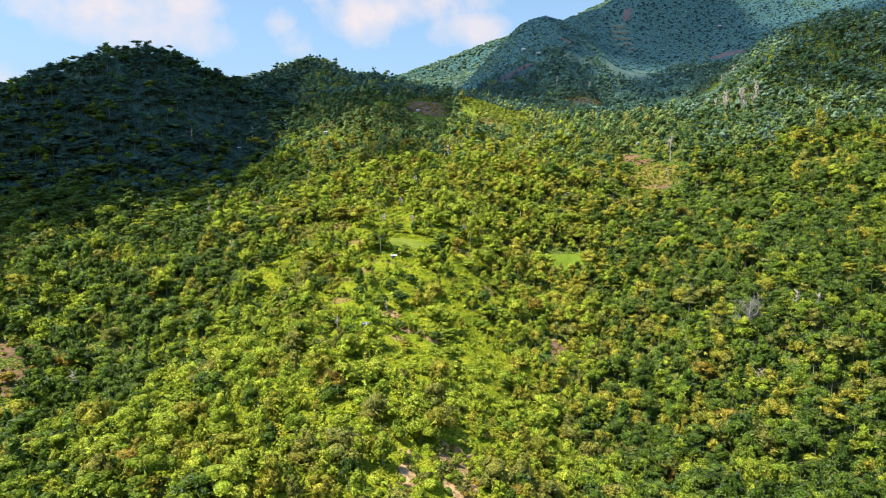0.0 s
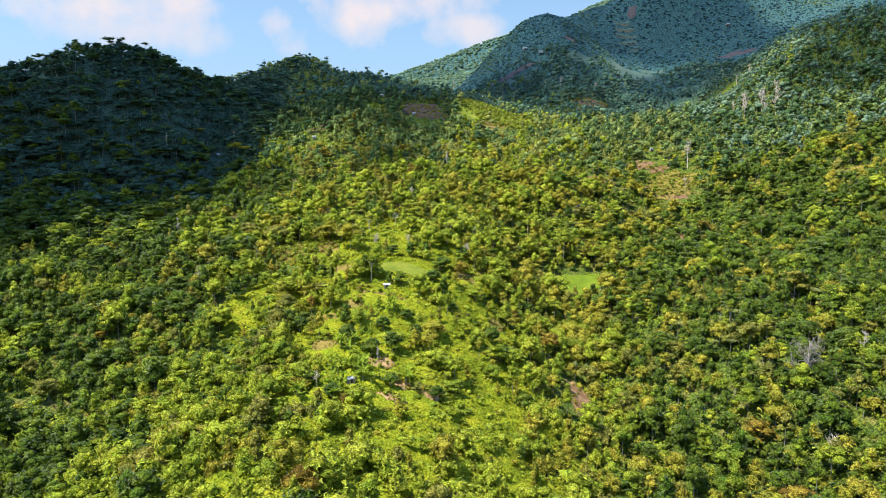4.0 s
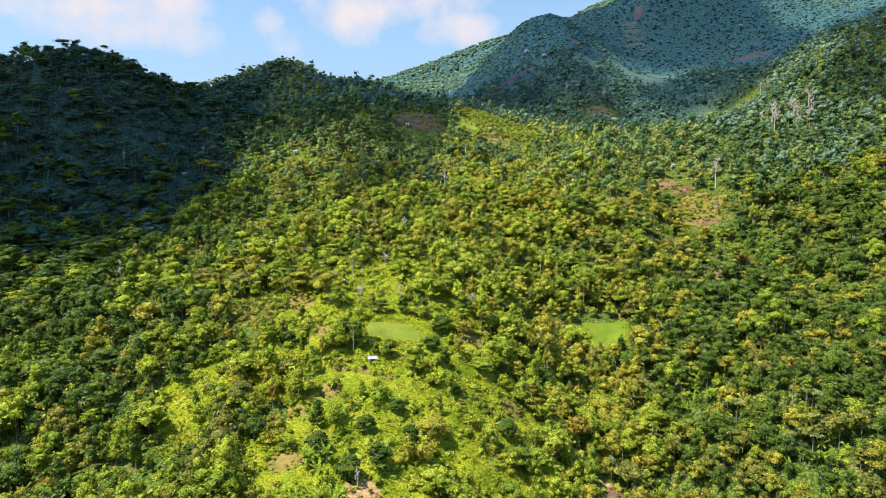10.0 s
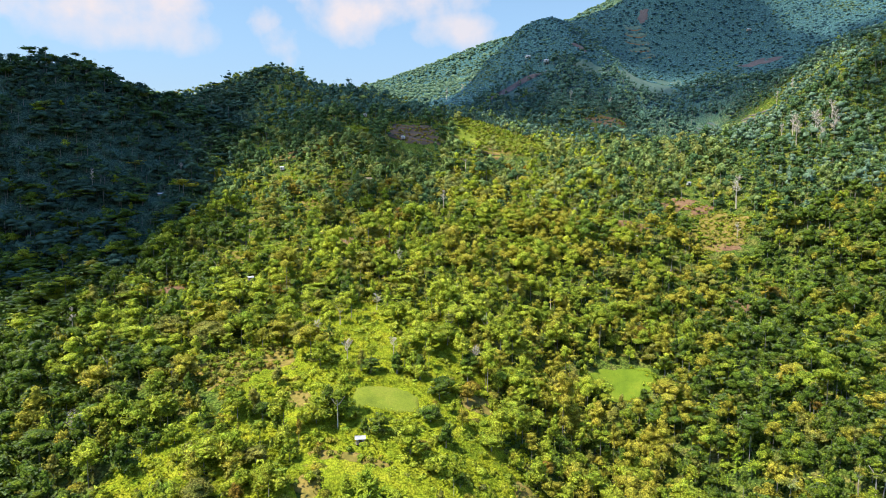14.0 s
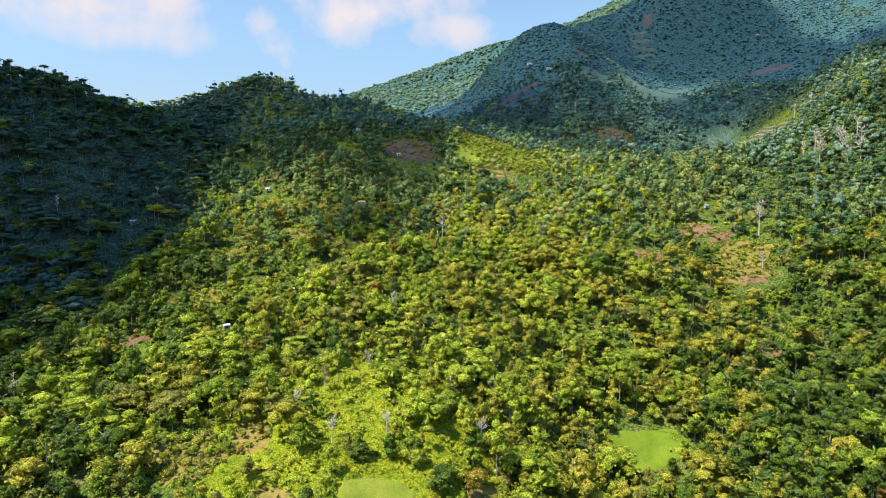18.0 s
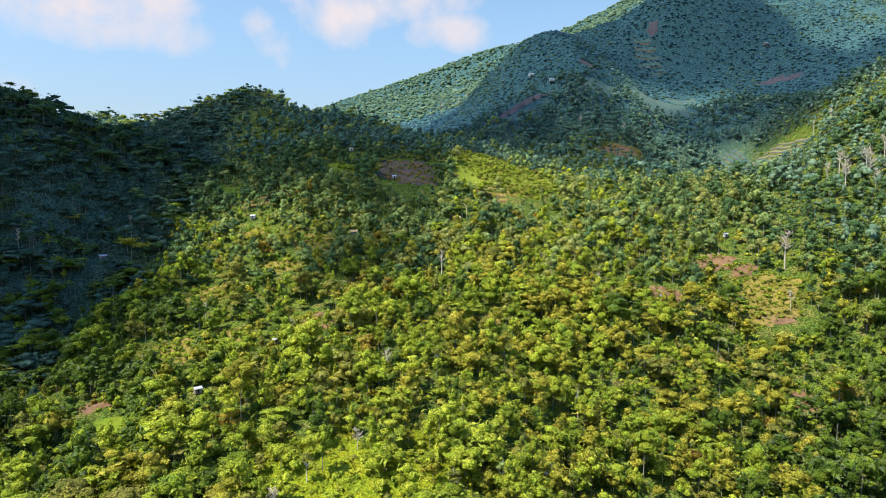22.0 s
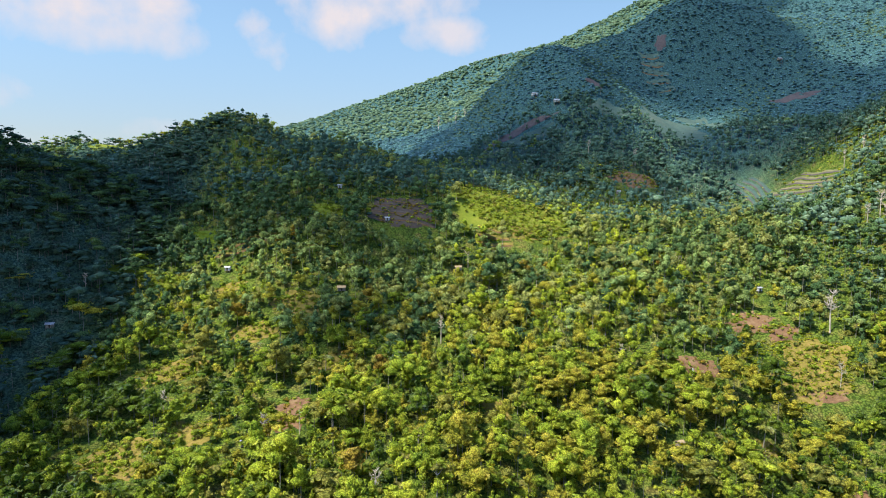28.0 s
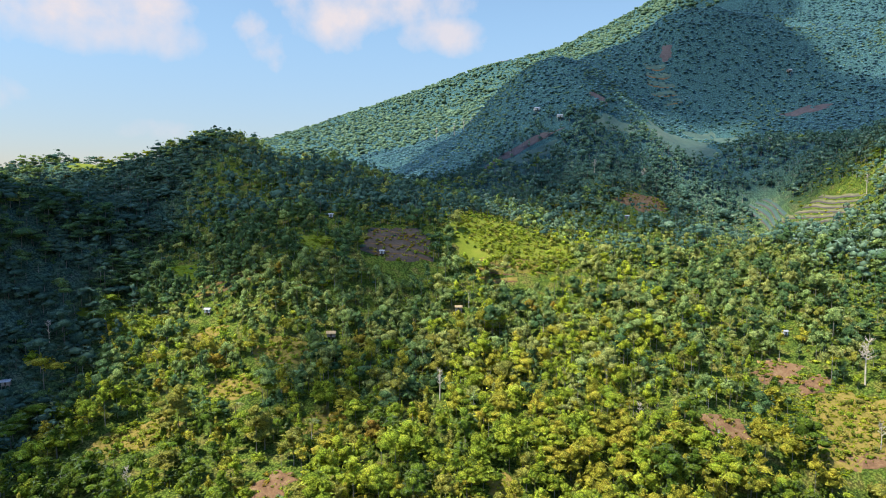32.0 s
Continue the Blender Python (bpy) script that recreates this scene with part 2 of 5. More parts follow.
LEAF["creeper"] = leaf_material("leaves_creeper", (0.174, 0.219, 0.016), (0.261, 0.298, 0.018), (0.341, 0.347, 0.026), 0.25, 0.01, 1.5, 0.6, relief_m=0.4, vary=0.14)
# cloud shade and haze are put into the next three leaf colours
LEAF["shaded"] = leaf_material("leaves_shaded", (0.039, 0.078, 0.058), (0.062, 0.115, 0.082), (0.094, 0.156, 0.106), 0.2, 0.02, 1.7, 0.45, relief_m=0.3, vary=0.18)
LEAF["hazy_deep"] = leaf_material("leaves_hazy_deep", (0.050, 0.100, 0.040), (0.085, 0.150, 0.058), (0.135, 0.210, 0.076), 0.25, 0.04)
LEAF["hazy_teal"] = leaf_material("leaves_hazy_teal", (0.050, 0.105, 0.082), (0.080, 0.152, 0.115), (0.125, 0.205, 0.148), 0.2, 0.03, 1.7, 0.6, relief_m=0.4, vary=0.22)
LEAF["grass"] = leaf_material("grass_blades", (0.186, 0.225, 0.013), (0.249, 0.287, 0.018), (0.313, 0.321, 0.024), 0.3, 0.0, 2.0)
BARK = rough_material("bark_grey", [(0.3, (0.196, 0.175, 0.14)), (0.7, (0.35, 0.322, 0.273))], 0.5, 6.0)
DEADWOOD = rough_material("dead_wood", [(0.3, (0.405, 0.338, 0.257)), (0.7, (0.675, 0.581, 0.472))], 0.5, 6.0)
SOIL = rough_material("red_brown_soil", [(0.3, (0.105, 0.058, 0.030)), (0.5, (0.165, 0.092, 0.046)), (0.7, (0.215, 0.140, 0.070))], 0.25, 1.2, 0.95, 0.6)
PALE_SOIL = rough_material("pale_soil", [(0.3, (0.23, 0.138, 0.057)), (0.5, (0.322, 0.204, 0.087)), (0.7, (0.414, 0.286, 0.133))], 0.3, 1.2, 0.95, 0.6)
DULL_SOIL = rough_material("dull_soil", [(0.3, (0.064, 0.048, 0.035)), (0.7, (0.111, 0.082, 0.059))], 0.1, 0.6, 0.95, 0.5)
# soil with distance haze muted into its colour
FAR_SOIL = rough_material("hazy_soil", [(0.3, (0.074, 0.062, 0.064)), (0.7, (0.112, 0.090, 0.088))], 0.08, 0.5, 0.95, 0.4)
# straw toned down and bluer, for the far terraces
FAR_STRAW = rough_material("far_straw", [(0.3, (0.100, 0.110, 0.046)), (0.5, (0.150, 0.142, 0.066)), (0.7, (0.195, 0.170, 0.090))], 0.15, 1.0, 0.95, 0.5)
STRAW = rough_material("dry_grass", [(0.3, (0.126, 0.11, 0.02)), (0.5, (0.198, 0.152, 0.031)), (0.7, (0.258, 0.173, 0.052))], 0.3, 2.5, 0.95, 0.6)
MEADOW = rough_material("short_grass", [(0.3, (0.077, 0.123, 0.006)), (0.5, (0.113, 0.163, 0.008)), (0.7, (0.159, 0.187, 0.012))], 0.12, 2.5, 0.95, 0.5)
LIMEGRASS = rough_material("bright_grass", [(0.3, (0.102, 0.133, 0.011)), (0.5, (0.145, 0.176, 0.014)), (0.7, (0.185, 0.193, 0.022))], 0.12, 2.0, 0.95, 0.5)
# grass with the blue of distance haze in its colour
HAZY_GRASS = rough_material("hazy_grass", [(0.3, (0.045, 0.083, 0.072)), (0.5, (0.06, 0.101, 0.081)), (0.7, (0.083, 0.116, 0.089))], 0.05, 0.8, 0.95, 0.5)
# last colour paints haze and shade on the mountain and western hill ground
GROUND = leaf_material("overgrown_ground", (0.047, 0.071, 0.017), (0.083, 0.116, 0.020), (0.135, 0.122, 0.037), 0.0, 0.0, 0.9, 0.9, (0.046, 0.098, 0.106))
TIN = rough_material("weathered_tin", [(0.3, (0.275, 0.275, 0.287)), (0.7, (0.499, 0.499, 0.512))], 0.8, 5.0, 0.6, 0.1, 0.1)
THATCH = rough_material("thatch_brown", [(0.3, (0.24, 0.17, 0.09)), (0.7, (0.42, 0.32, 0.19))], 0.8, 6.0)
PLANK = rough_material("grey_planks", [(0.3, (0.20, 0.16, 0.12)), (0.7, (0.36, 0.30, 0.24))], 0.9, 8.0)
PLASTER = rough_material("white_plaster", [(0.3, (0.52, 0.50, 0.46)), (0.7, (0.68, 0.66, 0.62))], 0.6, 5.0)
DOORWOOD = rough_material("dark_door_wood", [(0.3, (0.05, 0.035, 0.025)), (0.7, (0.09, 0.06, 0.04))], 1.0, 8.0)


def cloud_material(name, passes):
    """White mist that scatters part of the light and lets the rest pass."""
    m, nodes, links = material(name)
    d, t, mix, out = (nodes.new("ShaderNode" + k) for k in ("BsdfDiffuse", "BsdfTransparent", "MixShader", "OutputMaterial"))
    d.inputs[0].default_value, t.inputs[0].default_value, mix.inputs[0].default_value = (0.88, 0.88, 0.88, 1), (0.95, 0.98, 1.0, 1), passes
    links.new(d.outputs[0], mix.inputs[1]), links.new(t.outputs[0], mix.inputs[2]), links.new(mix.outputs[0], out.inputs[0])
    return m


m_cloud, m_band_cloud, m_thin_cloud = cloud_material("cloud_white", 0.58), cloud_material("cloud_grey_white", 0.46), cloud_material("cloud_thin_white", 0.59)


# ---- mesh helpers ----
def tri_mesh(name, verts, faces, slot=None, mat=None):
    """A mesh from corners and faces. slot: which faces are inner twigs; else the material itself."""
    if slot is not None and not isinstance(slot, np.ndarray):
        slot, mat = None, slot
    me = bpy.data.meshes.new(name)
    verts, faces = np.asarray(verts, np.float32), np.asarray(faces, np.int32)
    k = faces.shape[1]
    me.vertices.add(len(verts))
    me.vertices.foreach_set("co", verts.ravel())
    me.loops.add(faces.size)
    me.loops.foreach_set("vertex_index", faces.ravel())
    me.polygons.add(len(faces))
    me.polygons.foreach_set("loop_start", np.arange(len(faces), dtype=np.int32) * k)
    me.update(calc_edges=True)
    if mat:
        me.materials.append(mat)
    if slot is not None:
        me.polygons.foreach_set("use_smooth", slot.astype(bool))
    return me


def gathered(pieces):
    vs, fs, slots, n = [], [], [], 0
    for v, f, *slot in pieces:
        vs.append(v), fs.append(np.asarray(f) + n), slots.extend(slot)
        n += len(v)
    return (np.concatenate(vs), np.concatenate(fs), *([np.concatenate(slots)] if slots else []))


def part(name, me, parent, label=""):
    ob = new(name, me)
    ob.parent = parent
    return tagged(ob, label)


def thing(name, where, label, category, group="", turn=0.0, size=1.0):
    e = new(name)
    e.matrix_basis = Matrix.LocRotScale(where, Euler((0, 0, turn)), (size, size, size))
    return tagged(e, label, category, group)


# ---- ground ----
def graded(stops):
    out = []
    for (a, step), (b, _) in zip(stops, stops[1:]):
        out.append(np.arange(a, b - 0.01, step))
    return np.concatenate(out + [[stops[-1][0]]])


gx = graded([(-4300, 400), (-1500, 60), (-600, 12), (-320, 5), (320, 8), (560, 20), (1200, 60), (1800, 400), (4600, 0)])
gy = graded([(-1200, 200), (-200, 30), (100, 5), (640, 7), (1000, 12), (1400, 25), (2200, 100), (4600, 0)])
XX, YY = np.meshgrid(gx, gy)
ZZ = height(XX, YY)
verts = np.stack([XX, YY, ZZ], -1).reshape(-1, 3)
i = np.arange(len(gx) * len(gy)).reshape(len(gy), len(gx))
quads = np.stack([i[:-1, :-1], i[:-1, 1:], i[1:, 1:], i[1:, :-1]], -1).reshape(-1, 4)
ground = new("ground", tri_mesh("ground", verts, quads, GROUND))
ground.data.polygons.foreach_set("use_smooth", np.ones(len(quads), bool))
tagged(ground, "hillside of overgrown green grass and brown earth", "ground", kind="structure")

# ---- open patches among the trees: x, y, half width, half depth, turn ----
OPEN = []


def patch(name, x, y, rx, ry, turn, mat, label, lift=0.25, seed=0.0, ragged_rim=1.0, square=0.0):
    """A patch of other cover that lies on the ground, with an uneven rim."""
    rings, spokes = 11, 40
    c, s = math.cos(turn), math.sin(turn)
    pts = [(x, y)]
    for k in range(1, rings + 1):
        for j in range(spokes):
            a = 2 * math.pi * j / spokes
            rim = 1 + ragged_rim * (0.16 * math.sin(2 * a + seed) + 0.13 * math.sin(5 * a + 2.3 * seed) + 0.10 * math.sin(9 * a + seed) + 0.06 * math.sin(15 * a + 3 * seed))
            rim *= 1 + square * ((math.cos(a) ** 10 + math.sin(a) ** 10) ** -0.1 - 1)
            u, v = rx * rim * k / rings * math.cos(a), ry * rim * k / rings * math.sin(a)
            pts.append((x + c * u - s * v, y + s * u + c * v))
    pts = np.array(pts)
    z = height(pts[:, 0], pts[:, 1]) + lift + 0.25 * np.abs(wobble(pts[:, 0], pts[:, 1], 4.2, seed)) + 0.15 * wobble(pts[:, 0], pts[:, 1], 1.9, seed + 1)
    z[1 + (rings - 1) * spokes:] -= lift + 0.3
    faces = [(0, 1 + j, 1 + (j + 1) % spokes) for j in range(spokes)]
    for k in range(rings - 1):
        for j in range(spokes):
            a, b = 1 + k * spokes + j, 1 + k * spokes + (j + 1) % spokes
            faces += [(a, a + spokes, b + spokes), (a, b + spokes, b)]
    me = tri_mesh(name, np.c_[pts, z], faces, mat)
    me.polygons.foreach_set("use_smooth", np.ones(len(faces), bool))
    OPEN.append((x, y, rx, ry, turn))
    return tagged(new(name, me), label, name.replace("_", " "), kind="structure")


SOIL_SPOTS = [(184, 638, 14, 8, 0.1), (199, 630, 9, 5, 0.3), (137, 602, 13, 7, 0.2), (4, 170, 6.5, 17, 0.05), (63, 333, 7, 12, 0.0),
              (-25, 291, 6, 6, 0.4), (-15, 279, 4, 5, 0.2), (-7, 279, 7, 4, 0.1), (184, 539, 10, 7, 0.6), (-18, 738, 25, 14, 0.1),
              (195, 872, 24, 13, 0.2), (-178, 255, 9, 12, 0.2), (-19, 268, 6, 3.5, 0.0), (-9, 157, 3.0, 8, 0.1), (-138, 487, 7, 4, 0.2), (-62, 557, 10, 13, 0.2), (-192, 275, 8, 7, 0.1), (200, 592, 12, 4, 0.1)]
for k, (x, y, rx, ry, a) in enumerate(SOIL_SPOTS):
    patch("bare_soil", x, y, rx, ry, a, PALE_SOIL if y == 170 or (y < 300 and abs(x) < 60) else DULL_SOIL if y == 738 else SOIL, "bare tan soil of a small landslip" if y == 170 else "bare red-brown soil on a cleared slope", seed=k * 1.3)
STRAW_SPOTS = [(-124, 532, 16, 13, 0.2), (-130, 596, 17, 10, 0.5), (-76, 647, 13, 10, 0.1), (-82, 400, 13, 13, 0.3), (-66, 408, 8, 10, 0.0), (-118, 664, 10, 4, 0.1),
               (200, 606, 26, 16, 0.2), (64, 735, 16, 8, 0.0), (12, 395, 7, 6, 0.3), (-31, 352, 14, 3, 0.0), (-96, 626, 13, 8, 0.3), (-103, 545, 11, 9, 0.3), (28, 560, 8, 6, 0.2), (-52, 600, 10, 7, 0.4), (150, 560, 8, 5, 0.1), (320, 542, 6, 5, 0),
               (-48, 301, 6, 6, 0.3), (-41, 338, 4, 6, 0.2), (-50, 325, 4, 4, 0.0), (-53, 380, 8, 5, 0.1), (26, 360, 4, 5, 0.2)]
for k, (x, y, rx, ry, a) in enumerate(STRAW_SPOTS):
    patch("dry_grass_patch", x, y, rx, ry, a, STRAW, "dry yellow-brown grass on a clearing", seed=k * 0.9 + 0.5)
patch("green_field", -124, 474, 9, 5, 0.1, MEADOW, "small level plot of short green grass", seed=1.0, ragged_rim=0.6)
patch("green_field", 90, 462, 19, 11, 0.12, MEADOW, "small smooth field of short green grass", seed=2.0, ragged_rim=0.35)
patch("green_field", -152, 722, 15, 8, 0.1, MEADOW, "small field of short green grass below the knoll", seed=3.0, ragged_rim=0.5)
patch("green_field", -288, 925, 44, 17, 0.0, LIMEGRASS, "pale green grassy field on the crest of the ridge", seed=4.0, ragged_rim=0.6)
patch("green_field", -21, 383, 12.5, 7.0, 0.12, LIMEGRASS, "small smooth field of bright grass above a hut", lift=0.9, seed=5.0, ragged_rim=0.15, square=1.0)
OPEN += [(335, 834, 20, 46, 0.0), (320, 892, 15, 28, 0.1)]
LIME_SPOTS = [(62, 764, 44, 36, -0.3), (-162, 672, 22, 9, 0.1), (-68, 722, 12, 9, 0.0)]
for k, (x, y, rx, ry, a) in enumerate(LIME_SPOTS):
    patch("bright_grass_patch", x, y, rx, ry, a, LIMEGRASS, "bright yellow-green tall grass on the open slope", seed=k * 1.7, ragged_rim=1.5)
    OPEN[-1] = (x, y, rx * 0.9, ry * 0.9, a)
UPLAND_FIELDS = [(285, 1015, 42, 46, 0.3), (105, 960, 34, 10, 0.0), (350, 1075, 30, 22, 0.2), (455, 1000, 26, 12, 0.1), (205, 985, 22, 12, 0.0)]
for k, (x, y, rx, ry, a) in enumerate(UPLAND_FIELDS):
    patch("hill_field", x, y, rx, ry, a, HAZY_GRASS, "grassy field on the mountainside, coloured blue-green for haze", 0.5, k * 1.9)
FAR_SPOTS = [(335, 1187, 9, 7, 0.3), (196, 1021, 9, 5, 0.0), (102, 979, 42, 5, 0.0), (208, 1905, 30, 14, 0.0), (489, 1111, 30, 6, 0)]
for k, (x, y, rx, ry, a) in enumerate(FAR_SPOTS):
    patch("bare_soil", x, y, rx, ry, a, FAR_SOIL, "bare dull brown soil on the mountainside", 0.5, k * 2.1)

# ---- clouds that keep the sun off the upper slopes ----
bm = bmesh.new()
bmesh.ops.create_icosphere(bm, subdivisions=1, radius=1.0)
ico_v = np.array([v.co[:] for v in bm.verts])
ico_f = np.array([[v.index for v in f.verts] for f in bm.faces])
bm.free()


def cloud(shade, base, seed, puff=1.0, share=1 / 105):
    """A flat-based cloud of billows over the ground ovals that it shades: x, y, half width, half depth."""
    r = np.random.default_rng(seed)
    pieces = []
    for x, y, rx, ry in shade:
        n = max(8, int(share * rx * ry))
        for _ in range(n):
            a, q = r.uniform(0, 2 * math.pi), math.sqrt(r.uniform(0, 1))
            px, py = x + rx * 0.88 * q * math.cos(a), y + ry * 0.88 * q * math.sin(a)
            s = puff * r.uniform(16, 30) * (1.15 - 0.55 * q)
            lift = (base + r.uniform(0, 20) - float(height(px, py))) / SUN.z
            c = np.array([px, py, float(height(px, py))]) + lift * np.array(SUN)
            v = ico_v * (1 + 0.12 * np.sin(ico_v @ r.normal(size=3) * 4 + r.uniform(0, 6)))[:, None]
            pieces.append((v * (s, s, s * 0.6) + c, ico_f))
    v, f = gathered(pieces)
    me = tri_mesh("cloud", v, f, m_cloud)
    me.polygons.foreach_set("use_smooth", np.ones(len(f), bool))
    return tagged(new("cloud", me), "white flat-based fair-weather cloud high above the valley", "cloud", "clouds overhead", "stuff")


cloud([(-172, 555, 30, 50), (-179, 510, 36, 60), (-183, 600, 30, 46), (-218, 660, 34, 50), (-208, 525, 44, 52), (-205, 595, 40, 55), (-225, 520, 46, 60),
       (-215, 590, 48, 60), (-210, 615, 30, 45), (-215, 650, 50, 45), (-250, 440, 30, 50), (-330, 480, 105, 160), (-300, 640, 110, 80), (-258, 545, 80, 115),
       (-420, 560, 120, 160), (-260, 760, 110, 60), (-246, 700, 52, 60), (-215, 630, 45, 60), (-300, 360, 60, 60), (-225, 565, 62, 72)], 1050, 3)


def veil(shade, base, mat, step=11.0):
    """A thin even cloud over the ground ovals that it shades: x, y, half width, half depth."""
    x0, x1 = min(q[0] - q[2] for q in shade) - 30, max(q[0] + q[2] for q in shade) + 30
    y0, y1 = min(q[1] - q[3] for q in shade) - 30, max(q[1] + q[3] for q in shade) + 30
    gx, gy = np.meshgrid(np.arange(x0, x1, step), np.arange(y0, y1, step))
    d = np.full(gx.shape, -9.0)
    for x, y, rx, ry in shade:
        d = np.maximum(d, 1 - ((gx - x) / rx) ** 2 - ((gy - y) / ry) ** 2)
    d += 0.16 * wobble(gx, gy, 70, 1.0) + 0.10 * wobble(gx, gy, 31, 2.0)
    far = (base - height(gx, gy)) / SUN.z
    low = np.stack([gx + far * SUN.x, gy + far * SUN.y, np.full(gx.shape, float(base))], -1)
    thick = 34 * np.sqrt(np.clip(d, 0, 1.2)) * (1 + 0.3 * wobble(gx, gy, 60, 3.0)) + 0.4
    n = gx.size
    ids = np.arange(n).reshape(gx.shape)
    q = np.stack([ids[:-1, :-1], ids[:-1, 1:], ids[1:, 1:], ids[1:, :-1]], -1).reshape(-1, 4)
    q = q[(d.ravel()[q] > 0).any(1)]
    top = low.reshape(-1, 3) + np.stack([np.zeros(n), np.zeros(n), thick.ravel()], -1)
    me = tri_mesh("cloud", np.concatenate([low.reshape(-1, 3), top]), np.concatenate([q[:, ::-1], q + n]), mat)
    me.polygons.foreach_set("use_smooth", np.ones(2 * len(q), bool))
    return tagged(new("cloud", me), "thin white cloud high above the mountain", "cloud", "clouds overhead", "stuff")


veil([(-90, 795, 80, 55), (-20, 870, 75, 55), (-180, 785, 85, 60), (60, 930, 80, 60), (-30, 930, 60, 60), (-130, 755, 60, 38), (-70, 772, 50, 32), (-20, 795, 40, 34),
      (-105, 740, 38, 24), (-230, 830, 80, 55), (-130, 850, 80, 45), (-300, 850, 70, 45), (20, 830, 34, 34), (-50, 825, 60, 50),
      (-150, 744, 60, 34), (-100, 738, 60, 32), (-55, 720, 42, 36), (-24, 730, 31, 46), (-11, 775, 24, 53), (-205, 718, 42, 36)], 1080, m_band_cloud)
veil([(140, 930, 80, 90), (150, 1040, 80, 80), (390, 1180, 110, 70), (400, 970, 120, 70), (230, 1150, 90, 50), (520, 1060, 120, 90), (470, 900, 70, 70),
      (430, 1250, 80, 90), (580, 940, 80, 70), (120, 1000, 60, 90), (320, 1200, 90, 60), (420, 890, 80, 50), (150, 860, 60, 45),
      (200, 850, 45, 40), (140, 1100, 70, 90), (230, 1180, 90, 80), (340, 1290, 110, 80), (440, 1360, 120, 90), (460, 1170, 90, 80), (110, 920, 70, 60),
      (650, 1050, 90, 80), (560, 880, 90, 70), (520, 780, 100, 80), (470, 720, 90, 60), (560, 700, 110, 70), (620, 820, 90, 80), (520, 1420, 120, 90), (55, 1040, 70, 90), (85, 1130, 70, 80), (50, 970, 70, 60), (120, 1200, 60, 60), (40, 1250, 72, 90), (60, 1330, 60, 60)], 1150, m_thin_cloud)
veil([(-44, 624, 32, 28), (-22, 636, 22, 20), (-60, 645, 20, 16)], 1020, m_band_cloud, 5.0)

# ---- tree shapes ----


def ball(level):
    """A faceted ball without its underside."""
    bm = bmesh.new()
    bmesh.ops.create_icosphere(bm, subdivisions=level, radius=1.0)
    v = np.array([q.co[:] for q in bm.verts])
    f = np.array([[q.index for q in p.verts] for p in bm.faces])
    bm.free()
    return v, f[v[f][:, :, 2].mean(1) > -0.62]


def bough(r, centre, rx, rz, level, n, size, lumps=7, rough=0.24, top=0.0):
    """One leafy mass: a lumpy inner body with pointed leaf blades all over it, turned outwards."""
    knob = r.normal(size=(lumps, 3))
    knob[:, 2] = np.abs(knob[:, 2])
    knob /= np.linalg.norm(knob, axis=1)[:, None]

    def skin(d):
        s = 0.80 + rough * np.exp(7 * (d @ knob.T - 1)).sum(1)
        p = d * s[:, None]
        if top:
            p[:, :2] *= (1 - top * np.clip((d[:, 2:3] + 0.6) / 1.6, 0, 1))
        return p * (rx, rx, rz) + centre

    bv, bf = ball(level)
    turn = r.uniform(0, 6.28)
    c, s = math.cos(turn), math.sin(turn)
    bv = bv @ np.array([(c, s, 0), (-s, c, 0), (0, 0, 1)])
    d = r.normal(size=(n, 3))
    d[:, 2] = np.where(d[:, 2] < 0, -0.45 * d[:, 2] * np.sign(r.uniform(-1, 1, n)), d[:, 2])
    d /= np.linalg.norm(d, axis=1)[:, None]
    at = skin(d) + d * size * r.uniform(-0.55, 0.95, (n, 1))
    nrm = d + 0.55 * r.normal(size=(n, 3))
    nrm[:, 2] += 0.3
    nrm /= np.linalg.norm(nrm, axis=1)[:, None]
    t = np.cross(nrm, r.normal(size=(n, 3)))
    t /= np.linalg.norm(t, axis=1)[:, None]
    b = np.cross(nrm, t)
    z = size * r.uniform(0.55, 1.6, (n, 1))
    blades = np.stack([at - t * z * 0.55 - b * z * 0.38, at - t * z * 0.45 + b * z * 0.40, at + t * z * 0.8 - nrm * z * 0.2], 1).reshape(-1, 3)
    body = skin(bv * 0.999)
    body = centre + (body - centre) * 0.84
    v, f = gathered([(body, bf), (blades, np.arange(3 * n).reshape(-1, 3))])
    return v, f, np.r_[np.ones(len(bf), np.int32), np.zeros(n, np.int32)]


